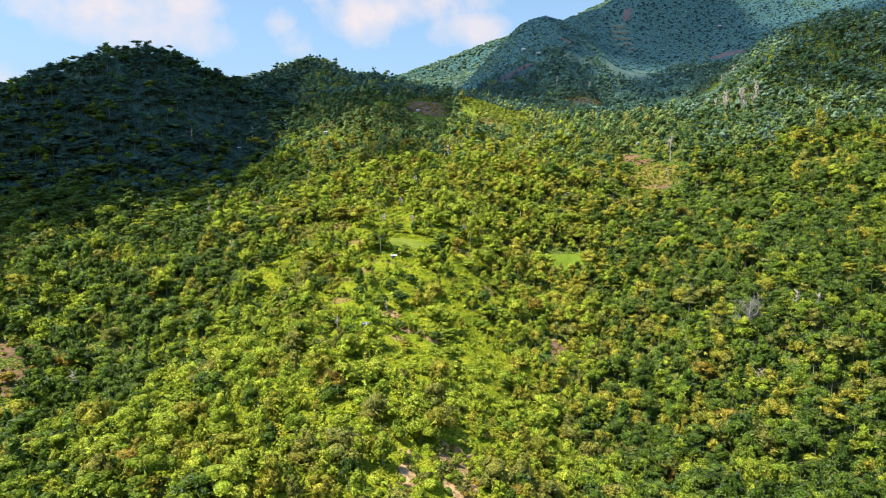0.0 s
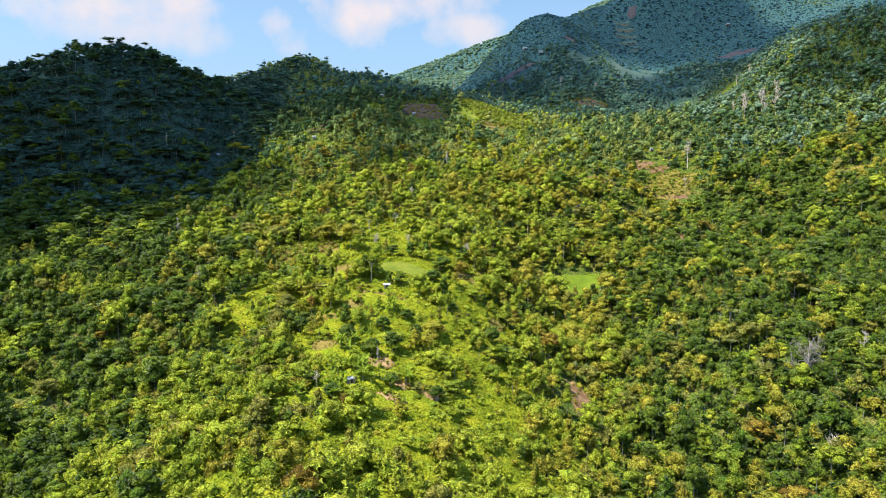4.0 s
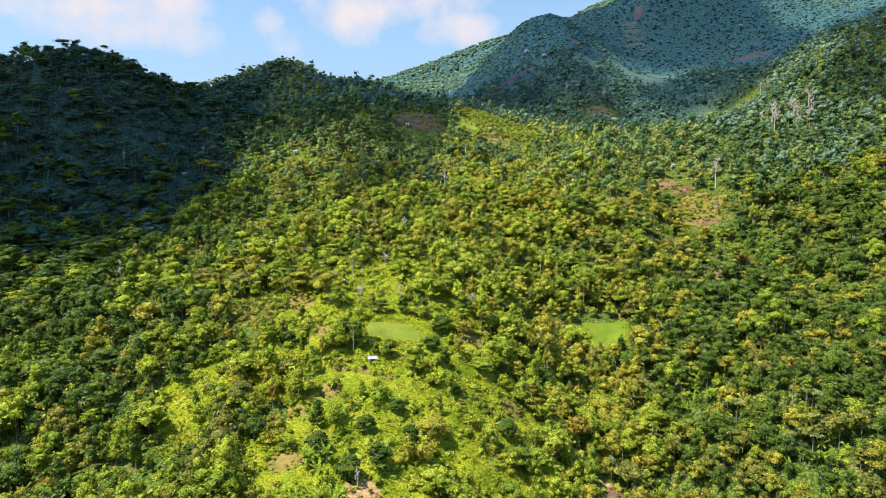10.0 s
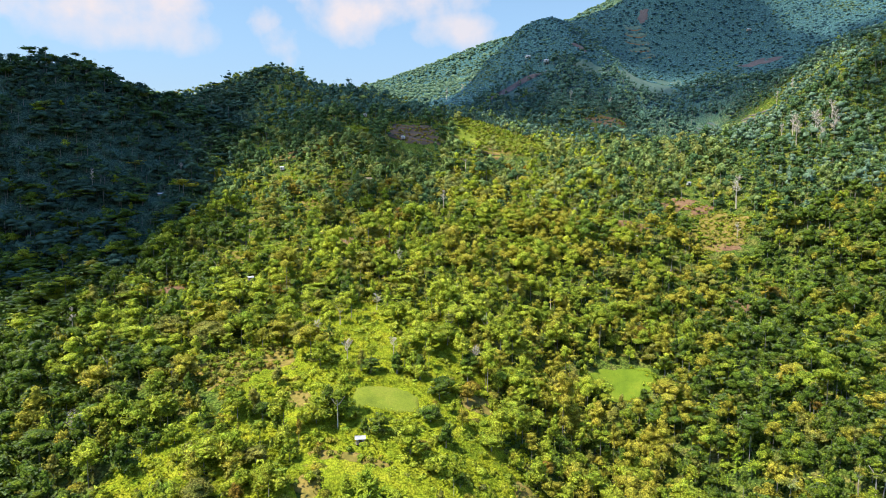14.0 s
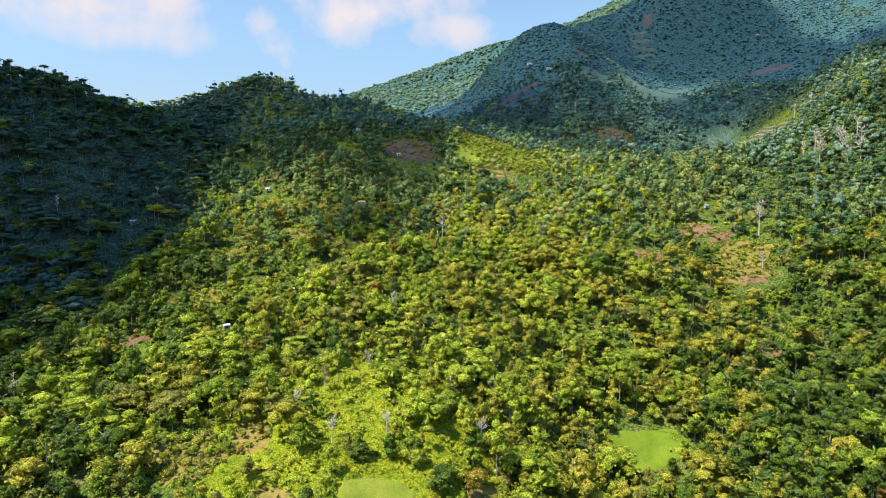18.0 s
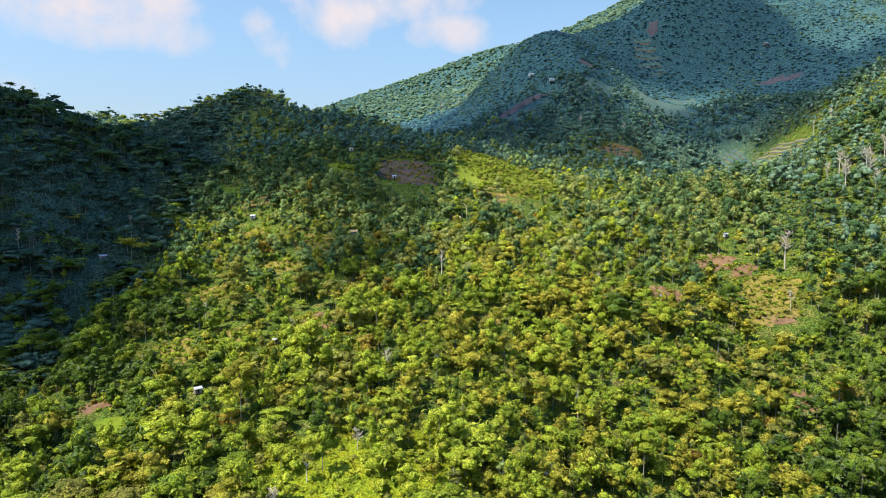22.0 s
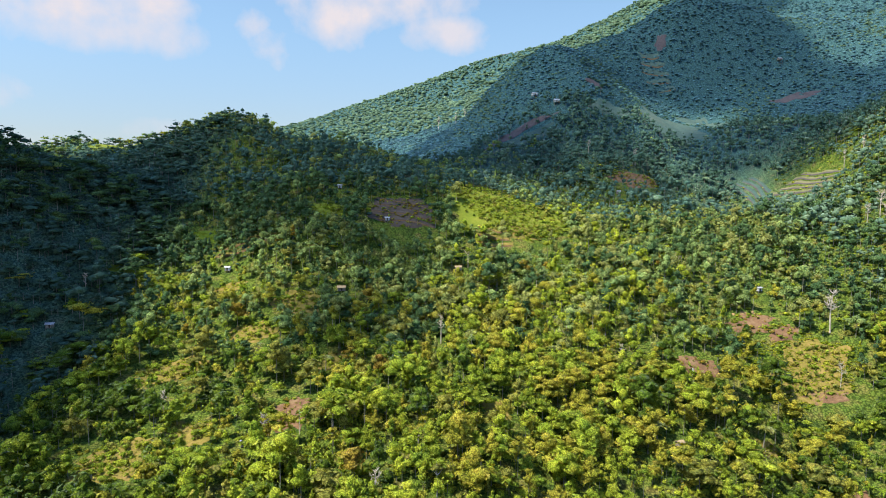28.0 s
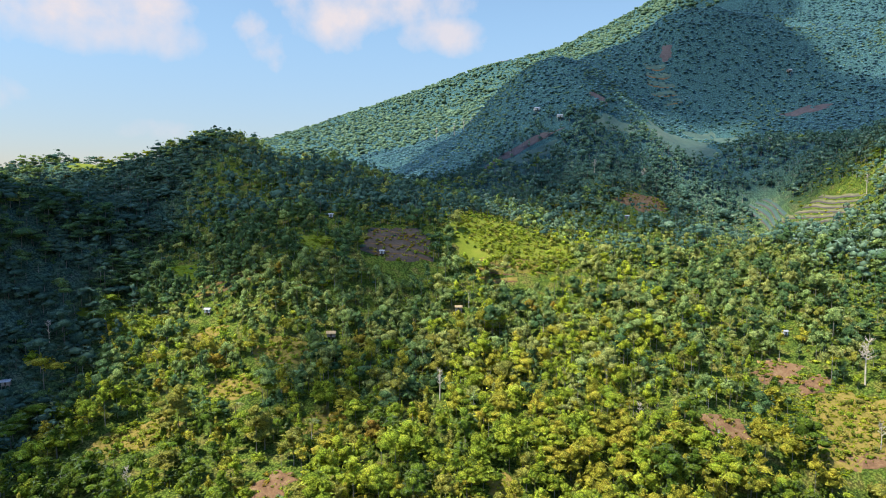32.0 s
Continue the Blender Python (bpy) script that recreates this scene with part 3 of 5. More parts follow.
def crown(form, seed, n, size, level, boughs=1):
    """A crown of about one metre radius and two metres height, based at z = 0, of several leafy boughs."""
    r = np.random.default_rng(seed)
    if form == "bush" and boughs < 3:
        return bough(r, np.array((0, 0, 0.25)), 1.0, 0.8, level, n, size, 9, 0.3)
    spots, q = [], r.uniform(0, 6.28)
    for k in range(boughs):
        u = (k + 0.5) / boughs
        a = q + k * 2.4 + r.uniform(-0.4, 0.4)
        if form == "tall":
            out, up, w, h = 0.30 * (1 - u) + 0.10, 0.30 + 1.45 * u, 0.52 - 0.16 * u, 0.42
        elif form == "cone":
            out, up, w, h = 0.34 * (1 - u), 0.25 + 1.55 * u, 0.80 - 0.55 * u, 0.40
        elif form in ("layered", "umbrella"):
            out, up, w, h = 0.52 - 0.2 * u, 0.45 + 1.1 * u, 0.52, 0.20
        elif form == "bush":
            out, up, w, h = 0.6 * math.sqrt(1 - u), 0.25 + 0.5 * u, 0.5, 0.4
        else:
            out, up, w, h = 0.60 * math.sqrt(1 - u), 0.45 + 0.90 * u, 0.52, 0.44
        w, up = w * r.uniform(0.82, 1.18) * (1.5 if boughs == 1 else 1.22 if boughs < 4 else 1.0), up + r.uniform(-0.08, 0.08)
        spots.append(((out * math.cos(a), out * math.sin(a), up), w, h * (1.8 if boughs == 1 else 1.15 if boughs < 4 else 1.0)))
    return gathered([bough(r, np.array(c), w, h, level, max(3, int(n * w * w / sum(p[1] ** 2 for p in spots))), size, 5, 0.28) for c, w, h in spots])


def pole(points, radii, sides=5):
    """A tapered limb through the points."""
    pts = [np.array(p, float) for p in points]
    vs, fs = [], []
    for k, (p, rad) in enumerate(zip(pts, radii)):
        d = pts[min(k + 1, len(pts) - 1)] - pts[max(k - 1, 0)]
        d /= np.linalg.norm(d)
        u = np.cross(d, (0.3, 0.9, 0.1)); u /= np.linalg.norm(u)
        w = np.cross(d, u)
        for j in range(sides):
            a = 2 * math.pi * j / sides
            vs.append(p + rad * (math.cos(a) * u + math.sin(a) * w))
    for k in range(len(pts) - 1):
        for j in range(sides):
            a, b = k * sides + j, k * sides + (j + 1) % sides
            fs += [(a, b, b + sides), (a, b + sides, a + sides)]
    return np.array(vs), np.array(fs)


FORMS = ["dome", "tall", "cone", "layered", "bush"]
NEAREST = {f: [crown(f, 11 * k + 3 * j + 50, 150, 0.165, 1, 6) for j in range(4)] for k, f in enumerate(FORMS)}
FULL = {f: [crown(f, 11 * k + 3 * j, 84, 0.185, 1, 5) for j in range(4)] for k, f in enumerate(FORMS)}
HALF = {f: [crown(f, 11 * k + 3 * j + 100, 46, 0.22, 1, 3) for j in range(4)] for k, f in enumerate(FORMS)}
SOME = {f: [crown(f, 11 * k + 3 * j + 150, 22, 0.28, 1, 2) for j in range(4)] for k, f in enumerate(FORMS)}
FEW = {f: [crown(f, 11 * k + 3 * j + 200, 8, 0.36, 1) for j in range(4)] for k, f in enumerate(FORMS)}
FAR = {f: [crown("dome", 7 * k + 3 * j + 400, 3, 0.22, 1) for j in range(4)] for k, f in enumerate(FORMS)}
TINY = {f: [crown(f, 11 * k + 3 * j + 300, 11, 0.48, 1) for j in range(4)] for k, f in enumerate(FORMS)}


def planted(template, x, y, z, across, tall, turn):
    """Copies of one crown at many places, as one set of vertices and faces."""
    v, f, slot = template
    c, s = np.cos(turn)[:, None], np.sin(turn)[:, None]
    vx = (v[:, 0] * c - v[:, 1] * s) * across[:, None] + x[:, None]
    vy = (v[:, 0] * s + v[:, 1] * c) * across[:, None] + y[:, None]
    vz = v[:, 2] * tall[:, None] + z[:, None]
    vv = np.stack([vx, vy, vz], -1).reshape(-1, 3)
    ff = (f[None] + (np.arange(len(x)) * len(v))[:, None, None]).reshape(-1, 3)
    return vv, ff, np.tile(slot, len(x))


def in_open(x, y, grow=1.0):
    hit = np.zeros(len(x), bool)
    for ox, oy, rx, ry, a in OPEN:
        u = (x - ox) * math.cos(a) + (y - oy) * math.sin(a)
        v = -(x - ox) * math.sin(a) + (y - oy) * math.cos(a)
        hit |= (u / rx) ** 2 + (v / ry) ** 2 < grow
    return hit


def scatter(seed, x0, x1, y0, y1, step, rest=False):
    r = np.random.default_rng(seed)
    gx, gy = np.meshgrid(np.arange(x0, x1, step), np.arange(y0, y1, step * 0.9))
    x, y = gx.ravel(), gy.ravel()
    x = x + r.uniform(-0.48, 0.48, len(x)) * step + np.where((np.arange(len(x)) // gx.shape[1]) % 2, step / 2, 0)
    y = y + r.uniform(-0.48, 0.48, len(y)) * step
    ok = (np.abs(x + 4) < 0.735 * y + 22) & (y > 132)
    ok = ~ok if rest else ok
    return x[ok], y[ok], r


SPECIES = list(LEAF)[:7]


def kinds(x, y, r):
    """Which tree grows where: orchards, thickets and open slopes."""
    n = len(x)
    w = np.ones((n, 7)) * 0.02
    right = np.clip((x - 40) / 80, 0, 1)
    left = np.clip((-x - 60) / 80, 0, 1)
    up = np.clip((y - 430) / 160, 0, 1)
    mot = wobble(x, y, 60, 1.0)
    mo2 = wobble(x, y, 35, 4.0)
    w[:, 0] += 0.15 + 0.35 * left * (1 - up) + 1.1 * np.clip(mot, 0, 1) ** 1.5 + 0.38 * up
    w[:, 1] += 0.75 + 0.45 * left + 0.25 * up
    w[:, 2] += 0.42 + 0.55 * right + 0.12 * up + 0.9 * np.clip(-mot, 0, 1)
    w[:, 3] += 0.55 * (1 - up) * (1 - right) + 0.3 * np.clip(mo2, 0, 1)
    w[:, 4] += 0.30 + 0.30 * right + 0.15 * up
    w[:, 5] += 0.025
    # darker, bluer kinds paint cloud shade onto the western hill and below the knoll
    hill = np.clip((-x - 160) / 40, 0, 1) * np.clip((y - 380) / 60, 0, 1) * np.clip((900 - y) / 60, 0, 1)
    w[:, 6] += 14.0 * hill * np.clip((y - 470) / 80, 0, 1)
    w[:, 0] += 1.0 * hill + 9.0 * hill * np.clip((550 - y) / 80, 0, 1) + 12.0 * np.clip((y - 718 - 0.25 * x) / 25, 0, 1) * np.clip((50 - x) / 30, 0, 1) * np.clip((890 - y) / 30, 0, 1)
    flank = np.clip((-x - 85) / 40, 0, 1) * np.clip((640 - y) / 60, 0, 1)
    w[:, 0] += 2.6 * np.exp(-((x - 215) / 60) ** 2 - ((y - 490) / 70) ** 2)
    w[:, 0] += 4.0 * np.exp(-((x - 255) / 42) ** 2 - ((y - 545) / 48) ** 2) + 2.2 * flank + 1.5 * right + 0.55 * right * (1 - up) + 1.5 * np.clip((-x - 95) / 40, 0, 1) * np.clip((440 - y) / 60, 0, 1)
    w[:, 2] -= 0.32 * right * (1 - up) + 0.25 * flank
    w[:, 1] += 0.35 * right
    # the haze-tinted kind takes over towards the mountain
    mount = np.clip((y - 840) / 60, 0, 1) * np.clip((x - 90 + 200 * (y > 960)) / 40, 0, 1)
    w[:, 2:4] *= 1 - 0.8 * mount[:, None]
    w[:, 6] += 1.2 * mount
    w[:, 3] += 1.3 * np.exp(-((x + 10) / 60) ** 2 - ((y - 290) / 130) ** 2)
    w[:, 6] += 0.03
    w[:, :6] *= 1 - 0.92 * mount[:, None]
    w[:, 6] += 5.0 * mount
    grassy = np.exp(-((x - 95) / 45) ** 2 - ((y - 735) / 30) ** 2)
    w[:, 3] += 5.0 * grassy
    w[:, 2] += 2.5 * grassy
    ridge = np.clip((y - 890) / 25, 0, 1) * (x < 0)
    w[:, 2:4] *= 1 - 0.8 * ridge[:, None]
    w[:, 6] += 0.8 * ridge
    for k in range(7):
        w[:, k] *= np.exp(1.15 * wobble(x, y, 24 + 5 * k, 1.7 * k) + 0.5 * wobble(x, y, 75 + 9 * k, 2.9 * k))
    w[:, 2:6] *= 1 - 0.93 * np.maximum(hill, ridge)[:, None]
    w[:, 1] *= 1 - 0.6 * hill
    w[:, 5] *= 1 - 0.6 * up
    east = np.clip((x - 220) / 60, 0, 1) * np.clip((y - 640) / 60, 0, 1)
    w[:, 2:4] *= 1 - 0.65 * east[:, None]
    w[:, 5] *= 1 - 0.8 * east
    w[:, 0] += 0.6 * east
    w[:, 4] += 0.5 * east
    edge = 60 + 0.32 * (y - 250)
    inside = np.clip((edge - x) / 25, 0, 1) * np.clip((x + 5) / 25, 0, 1) * np.clip((720 - y) / 60, 0, 1)
    outside = np.clip((x - edge) / 30, 0, 1) * np.clip((700 - y) / 80, 0, 1)
    w[:, 0] += (1.5 + 1.3 * np.exp(-((y - 430) / 80) ** 2)) * outside
    w[:, 6] *= 1 - 0.8 * np.maximum(inside, 0.3)
    w[:, 0] *= 1 - 0.72 * inside
    w[:, 4:6] *= 1 - 0.5 * inside[:, None]
    w[:, 2] += 0.8 * inside
    w[:, 3] += 0.8 * inside
    w[:, 3] += 1.2 * np.exp(-((x + 45) / 55) ** 2 - ((y - 185) / 65) ** 2)
    w[:, 0] += 2.2 * np.exp(-((x + 155) / 32) ** 2 - ((y - 545) / 60) ** 2)
    w[:, 0] += 3.0 * np.exp(-((x - 215) / 70) ** 2 - ((y - 390) / 110) ** 2) + 1.8 * np.exp(-((x + 150) / 40) ** 2 - ((y - 400) / 90) ** 2)
    bright = np.exp(-((x - 5) / 65) ** 2 - ((y - 450) / 65) ** 2)
    w[:, 3] += 1.6 * bright
    w[:, 1] += 0.6 * bright
    w[:, 2] += 0.4 * bright
    w[:, 0] *= 1 - 0.5 * bright
    w = np.clip(w, 0.005, None)
    w[(x > -150) & (y < 780), 6] = 0.0
    cum = np.cumsum(w / w.sum(1)[:, None], 1)
    return np.minimum((r.uniform(size=(n, 1)) > cum).sum(1), 6)


def openness(x, y):
    """0 in closed wood, 1 on the open grassy slopes."""
    g = np.exp(-((x + 8) / 55) ** 2 - ((y - 280) / 130) ** 2) * 0.95
    g += np.exp(-((x + 35) / 45) ** 2 - ((y - 410) / 55) ** 2) * 0.75
    g += np.exp(-((x - 190) / 40) ** 2 - ((y - 610) / 34) ** 2) * 0.8
    g += np.exp(-((x + 110) / 50) ** 2 - ((y - 570) / 60) ** 2) * 0.35
    g += np.exp(-((x - 66) / 40) ** 2 - ((y - 748) / 32) ** 2) * 0.8
    g += np.exp(-((x + 88) / 15) ** 2 - ((y - 338) / 30) ** 2) * 0.85
    return np.clip(0.98 * g + 0.30 * wobble(x, y, 28, 3.0) - 0.05, 0, 0.93)


def thicket_cover(x, y):
    """How far the low thicket closes over the ground: 0 to 1."""
    o = np.exp(-((x + 12) / 62) ** 2 - ((y - 270) / 150) ** 2) + 0.9 * np.exp(-((x + 35) / 45) ** 2 - ((y - 415) / 50) ** 2) + 0.55 * np.exp(-((x + 50) / 55) ** 2 - ((y - 190) / 60) ** 2)
    o = np.maximum(o, np.exp(-((x + 88) / 15) ** 2 - ((y - 338) / 30) ** 2))
    return np.clip((o + 0.22 * wobble(x, y, 24, 3.0) + 0.10 * wobble(x, y, 9, 1.0) - 0.33) * 4, 0, 1)


def mounds(x, y):
    """Rounded humps of creepers over bushes, in metres."""
    u = np.abs(wobble(x, y, 17, 0.3)) ** 0.8 * 2.2 + np.abs(wobble(x + 9, y, 6.0, 1.4)) ** 0.8 * 1.0 + np.abs(wobble(x, y + 4, 2.6, 2.2)) * 0.6
    return u - 0.35


def land(x, y):
    """What plants stand on: the ground, higher where the thicket closes over it."""
    return height(x, y) + 0.55 * mounds(x, y) * thicket_cover(x, y)

# ---- the wood ----
# single things that the wood leaves free: x, y, turn, length, roof
HUTS = [(-28, 359, 0.15, 2.7, "tin"), (-34, 272, 0.5, 2.4, "tin"), (-124, 679, -0.1, 3.0, "white"), (-52, 658, 0.1, 4.4, "thatch"),
        (19, 690, 0.0, 3.8, "thatch"), (-195, 613, 0.3, 3.4, "tin"), (-100, 494, 0.7, 2.7, "tin"), (-77, 536, 0.2, 2.7, "tin"),
        (108, 552, 0.4, 3.0, "thatch"), (-28, 726, 0.1, 2.8, "white"), (-64, 755, 0.2, 2.7, "white"), (168, 835, 0.0, 3.0, "tin"),
        (202, 663, 0.2, 2.6, "white"), (405, 1046, 0.1, 5.5, "white"), (492, 1160, 0.2, 5.5, "tin"), (146, 990, 0.0, 5.5, "white"), (126, 1014, 0.3, 5.5, "white")]
# single trees: x, y, leaf, shape, radius, height, look
SLOPE_TREES = [(-35, 198, "rust", "dome", 5.6, 9.0, "round yellow-brown flowering tree above the lime thicket"),
               (-5, 322, "yellow", "dome", 5.8, 9.0, "spreading bright yellow-green tree"),
               (-91, 381, "deep", "cone", 3.4, 11.0, "dark green cone-shaped tree"),
               (-97, 421, "olive", "dome", 8.5, 13.0, "large broad olive-green tree with a spreading crown"),
               (-82, 430, "mid", "dome", 7.5, 12.0, "large mid-green tree beside a spreading one"),
               (-114, 425, "olive", "dome", 8.0, 13.0, "large olive-green tree in a row of tall ones"),
               (-130, 421, "mid", "dome", 7.0, 11.0, "large mid-green tree in a row of tall ones"),
               (-68, 437, "mid", "layered", 6.5, 11.0, "large spreading green tree in a row of tall ones"),
               (-9, 398, "deep", "tall", 3.6, 10.0, "dark green upright tree above a small field"),
               (11, 397, "rust", "dome", 3.6, 6.5, "orange-leaved tree at the edge of a thicket"),
               (-96, 561, "rust", "dome", 3.2, 6.0, "dark rust-red tree below a clearing"),
               (-134, 306, "deep", "dome", 6.2, 10.5, "large deep green tree on the flank"),
               (-146, 300, "deep", "dome", 5.0, 9.0, "deep green tree on the flank"),
               (-178, 252, "rust", "dome", 3.6, 6.0, "orange-brown tree at the edge of bare soil"),
               (-150, 350, "deep", "dome", 7.0, 11.0, "large deep green tree in a dark clump"),
               (-138, 344, "deep", "dome", 7.5, 12.0, "large deep green tree in a dark clump"),
               (-128, 354, "deep", "layered", 6.5, 11.0, "large deep green tree in a dark clump"),
               (-146, 364, "deep", "dome", 6.5, 11.0, "large deep green tree in a dark clump"),
               (-150, 322, "rust", "layered", 3.0, 5.5, "orange-tinged tree on the flank"),
               (-301, 668, "deep", "umbrella", 2.6, 19.0, "tall umbrella-shaped tree above the dark hilltop"),
               (-299, 664, "deep", "umbrella", 4.4, 12.5, "umbrella-shaped tree on the dark hilltop"),
               (-290, 690, "deep", "umbrella", 4.2, 14.0, "flat-topped tree on the dark hilltop"),
               (-310, 690, "deep", "dome", 6.5, 10.0, "broad tree on the dark hilltop"),
               (-345, 668, "deep", "dome", 6.0, 14.0, "broad tree on the crest of the dark hill"),
               (-372, 655, "deep", "dome", 5.0, 9.0, "broad tree on the crest of the dark hill")]
RIDGE_TREES = [(-262, 700, "deep", "dome", 5.0, 9.0, "broad tree on the crest of the dark hill"),
               (-200, 950, "deep", "dome", 7.0, 9.0, "broad dark tree on the knoll"),
               (-182, 952, "deep", "dome", 6.5, 11.5, "broad dark tree on the knoll"),
               (-225, 945, "mid", "layered", 5.0, 11.0, "tall tree on the ridge beside the knoll"),
               (-262, 940, "mid", "layered", 4.5, 10.0, "flat-topped tree on the ridge"),
               (-392, 948, "mid", "layered", 4.0, 9.0, "flat-topped tree on the ridge"),
               (-372, 952, "olive", "dome", 4.0, 8.0, "round tree on the ridge"),
               (-348, 946, "mid", "layered", 4.2, 10.0, "flat-topped tree on the ridge"),
               (-330, 944, "mid", "dome", 3.6, 8.5, "round tree on the ridge"),
               (-305, 940, "olive", "layered", 4.0, 11.0, "thin flat-topped tree on the ridge"),
               (-284, 944, "mid", "dome", 4.5, 9.0, "round tree on the ridge"),
               (-243, 948, "mid", "tall", 3.0, 12.0, "tall slender tree beside the knoll"),
               (-190, 960, "deep", "layered", 6.0, 10.0, "tall dark tree on top of the knoll"),
               (-168, 955, "deep", "dome", 5.0, 11.0, "broad dark tree on the flank of the knoll"),
               (-140, 958, "mid", "layered", 4.0, 12.0, "thin tree on the flank of the knoll"),
               (-112, 955, "mid", "tall", 3.0, 11.0, "slender tree on the saddle"),
               (-60, 950, "deep", "tall", 3.0, 12.0, "dark upright tree on the saddle"),
               (-54, 951, "deep", "tall", 2.6, 10.0, "dark upright tree on the saddle"),
               (96, 640, "deep", "tall", 4.0, 10.0, "dark green upright tree in the orchard"),
               (75, 560, "deep", "cone", 4.2, 12.0, "dark green cone-shaped tree in the orchard")]
ORCHARD_TREES = [(173, 622, "deep", "cone", 5.5, 11.0, "dark green pyramid-shaped tree below bare soil"),
                 (178, 650, "deep", "tall", 4.0, 11.0, "dark green tree beside bare soil"),
                 (238, 618, "deep", "dome", 6.0, 9.0, "dark green spreading tree near a bare trunk"),
                 (-62, 466, "mid", "layered", 7.0, 10.0, "fresh green spreading tree on the rise"),
                 (96, 448, "deep", "tall", 3.2, 7.5, "dark tree standing in the small green field"),
                 (103, 443, "deep", "dome", 3.0, 6.0, "dark tree at the foot of the small green field"),
                 (118, 250, "rust", "dome", 6.0, 9.0, "large golden-brown tree in the gully"),
                 (168, 235, "olive", "dome", 6.5, 10.0, "large olive tree on the gully side"),
                 (70, 280, "deep", "layered", 4.0, 8.0, "dark green tree at the gully"),
                 (203, 515, "deep", "dome", 6.5, 11.0, "large dark tree above the gully"),
                 (214, 508, "deep", "dome", 6.0, 10.0, "large dark tree above the gully"),
                 (226, 516, "deep", "layered", 6.5, 11.0, "large dark spreading tree above the gully"),
                 (190, 492, "deep", "tall", 4.5, 11.0, "dark upright tree above the gully"),
                 (245, 560, "deep", "dome", 7.5, 12.0, "large dark tree on the valley side")]
SPUR_TREES = [(x, y, leaf, form, a, t, {"deep": "dark green", "mid": "mid-green", "rust": "orange-leaved", "olive": "olive-green"}[leaf] + " tree standing in the lime thicket")
              for x, y, leaf, form, a, t in
              [(-42, 317, "deep", "tall", 3.4, 10.0), (-40, 305, "deep", "dome", 4.2, 8.0), (-29, 296, "deep", "dome", 4.0, 7.5), (-21, 302, "deep", "layered", 4.4, 8.0),
               (-26, 317, "deep", "dome", 3.6, 7.5), (4, 347, "deep", "dome", 2.8, 6.0), (-12, 318, "deep", "dome", 3.0, 6.0), (22, 337, "deep", "dome", 4.6, 8.5),
               (25, 327, "deep", "layered", 5.0, 8.5), (-20, 274, "deep", "dome", 3.2, 6.5), (3, 285, "mid", "layered", 4.6, 6.5), (-40, 371, "deep", "tall", 4.4, 10.0),
               (-9, 397, "mid", "dome", 4.0, 8.0), (-5, 373, "deep", "dome", 4.4, 8.0), (0, 362, "deep", "tall", 3.4, 9.0), (16, 371, "mid", "layered", 4.6, 7.5),
               (-62, 369, "deep", "dome", 3.6, 7.5), (-61, 312, "deep", "dome", 4.0, 8.0), (-68, 291, "deep", "dome", 4.6, 9.0), (-39, 260, "deep", "dome", 3.2, 6.0),
               (-48, 268, "deep", "layered", 3.6, 7.0), (-34, 283, "mid", "dome", 3.0, 6.0), (-3, 277, "deep", "dome", 3.0, 6.0), (20, 309, "mid", "dome", 4.4, 8.0),
               (13, 326, "mid", "tall", 3.0, 8.0), (-17, 331, "deep", "dome", 3.2, 6.5), (11, 413, "deep", "dome", 4.6, 9.0), (-27, 363, "deep", "tall", 2.2, 6.0),
               (9, 392, "rust", "tall", 3.4, 8.5), (36, 376, "rust", "dome", 3.2, 6.0), (-8, 360, "rust", "dome", 2.6, 4.5), (-28, 396, "deep", "layered", 4.4, 8.0),
               (-18, 399, "deep", "tall", 3.4, 9.0), (0, 392, "deep", "dome", 4.6, 9.0), (-104, 325, "deep", "dome", 6.0, 10.5), (-70, 330, "olive", "dome", 5.0, 8.5), (-58, 345, "olive", "layered", 4.2, 7.5)]]
TREES = SLOPE_TREES + RIDGE_TREES + ORCHARD_TREES + SPUR_TREES
# bare trees: x, y, height, spread
BARE = [(223, 626, 24, 5.0), (308, 699, 20, 5.0), (320, 690, 22, 6.0), (331, 684, 18, 5.0), (299, 706, 16, 3.0), (150, 304, 17, 8.0), (5, 615, 16, 2.5), (-160, 433, 14, 2.5), (210, 596, 13, 3.0), (96, 598, 12, 2.5), (-118, 560, 12, 2.5), (-70, 540, 11, 3.0), (62, 505, 14, 2.0), (158, 468, 14, 2.0), (-150, 250, 11, 2.5), (-120, 360, 11, 4.0)]
BARE += [(312, 712, 19, 5.0), (326, 702, 21, 6.0), (338, 694, 18, 5.0), (304, 692, 17, 5.0), (342, 706, 20, 5.0), (318, 680, 16, 4.0), (-38, 405, 10, 3.0), (-20, 412, 9, 3.0), (-52, 420, 10, 2.5), (14, 420, 9, 2.5), (38, 455, 10, 2.0), (50, 430, 9, 2.0), (8, 470, 10, 2.5), (-30, 452, 9, 2.5), (-45, 266, 7, 1.6), (-26, 292, 6, 1.2), (170, 300, 14, 2.5), (178, 296, 12, 2.0), (135, 262, 12, 3.0), (228, 420, 14, 2.0), (-190, 640, 14, 2.0), (-235, 600, 14, 2.0), (60, 1400, 22, 4.0), (75, 1395, 24, 4.0), (90, 1402, 20, 4.0), (30, 1410, 22, 4.0), (205, 900, 16, 4.0), (160, 905, 14, 3.0), (345, 800, 16, 2.0), (357, 795, 18, 2.5), (-40, 565, 12, 2.5), (-22, 500, 12, 3.0)]
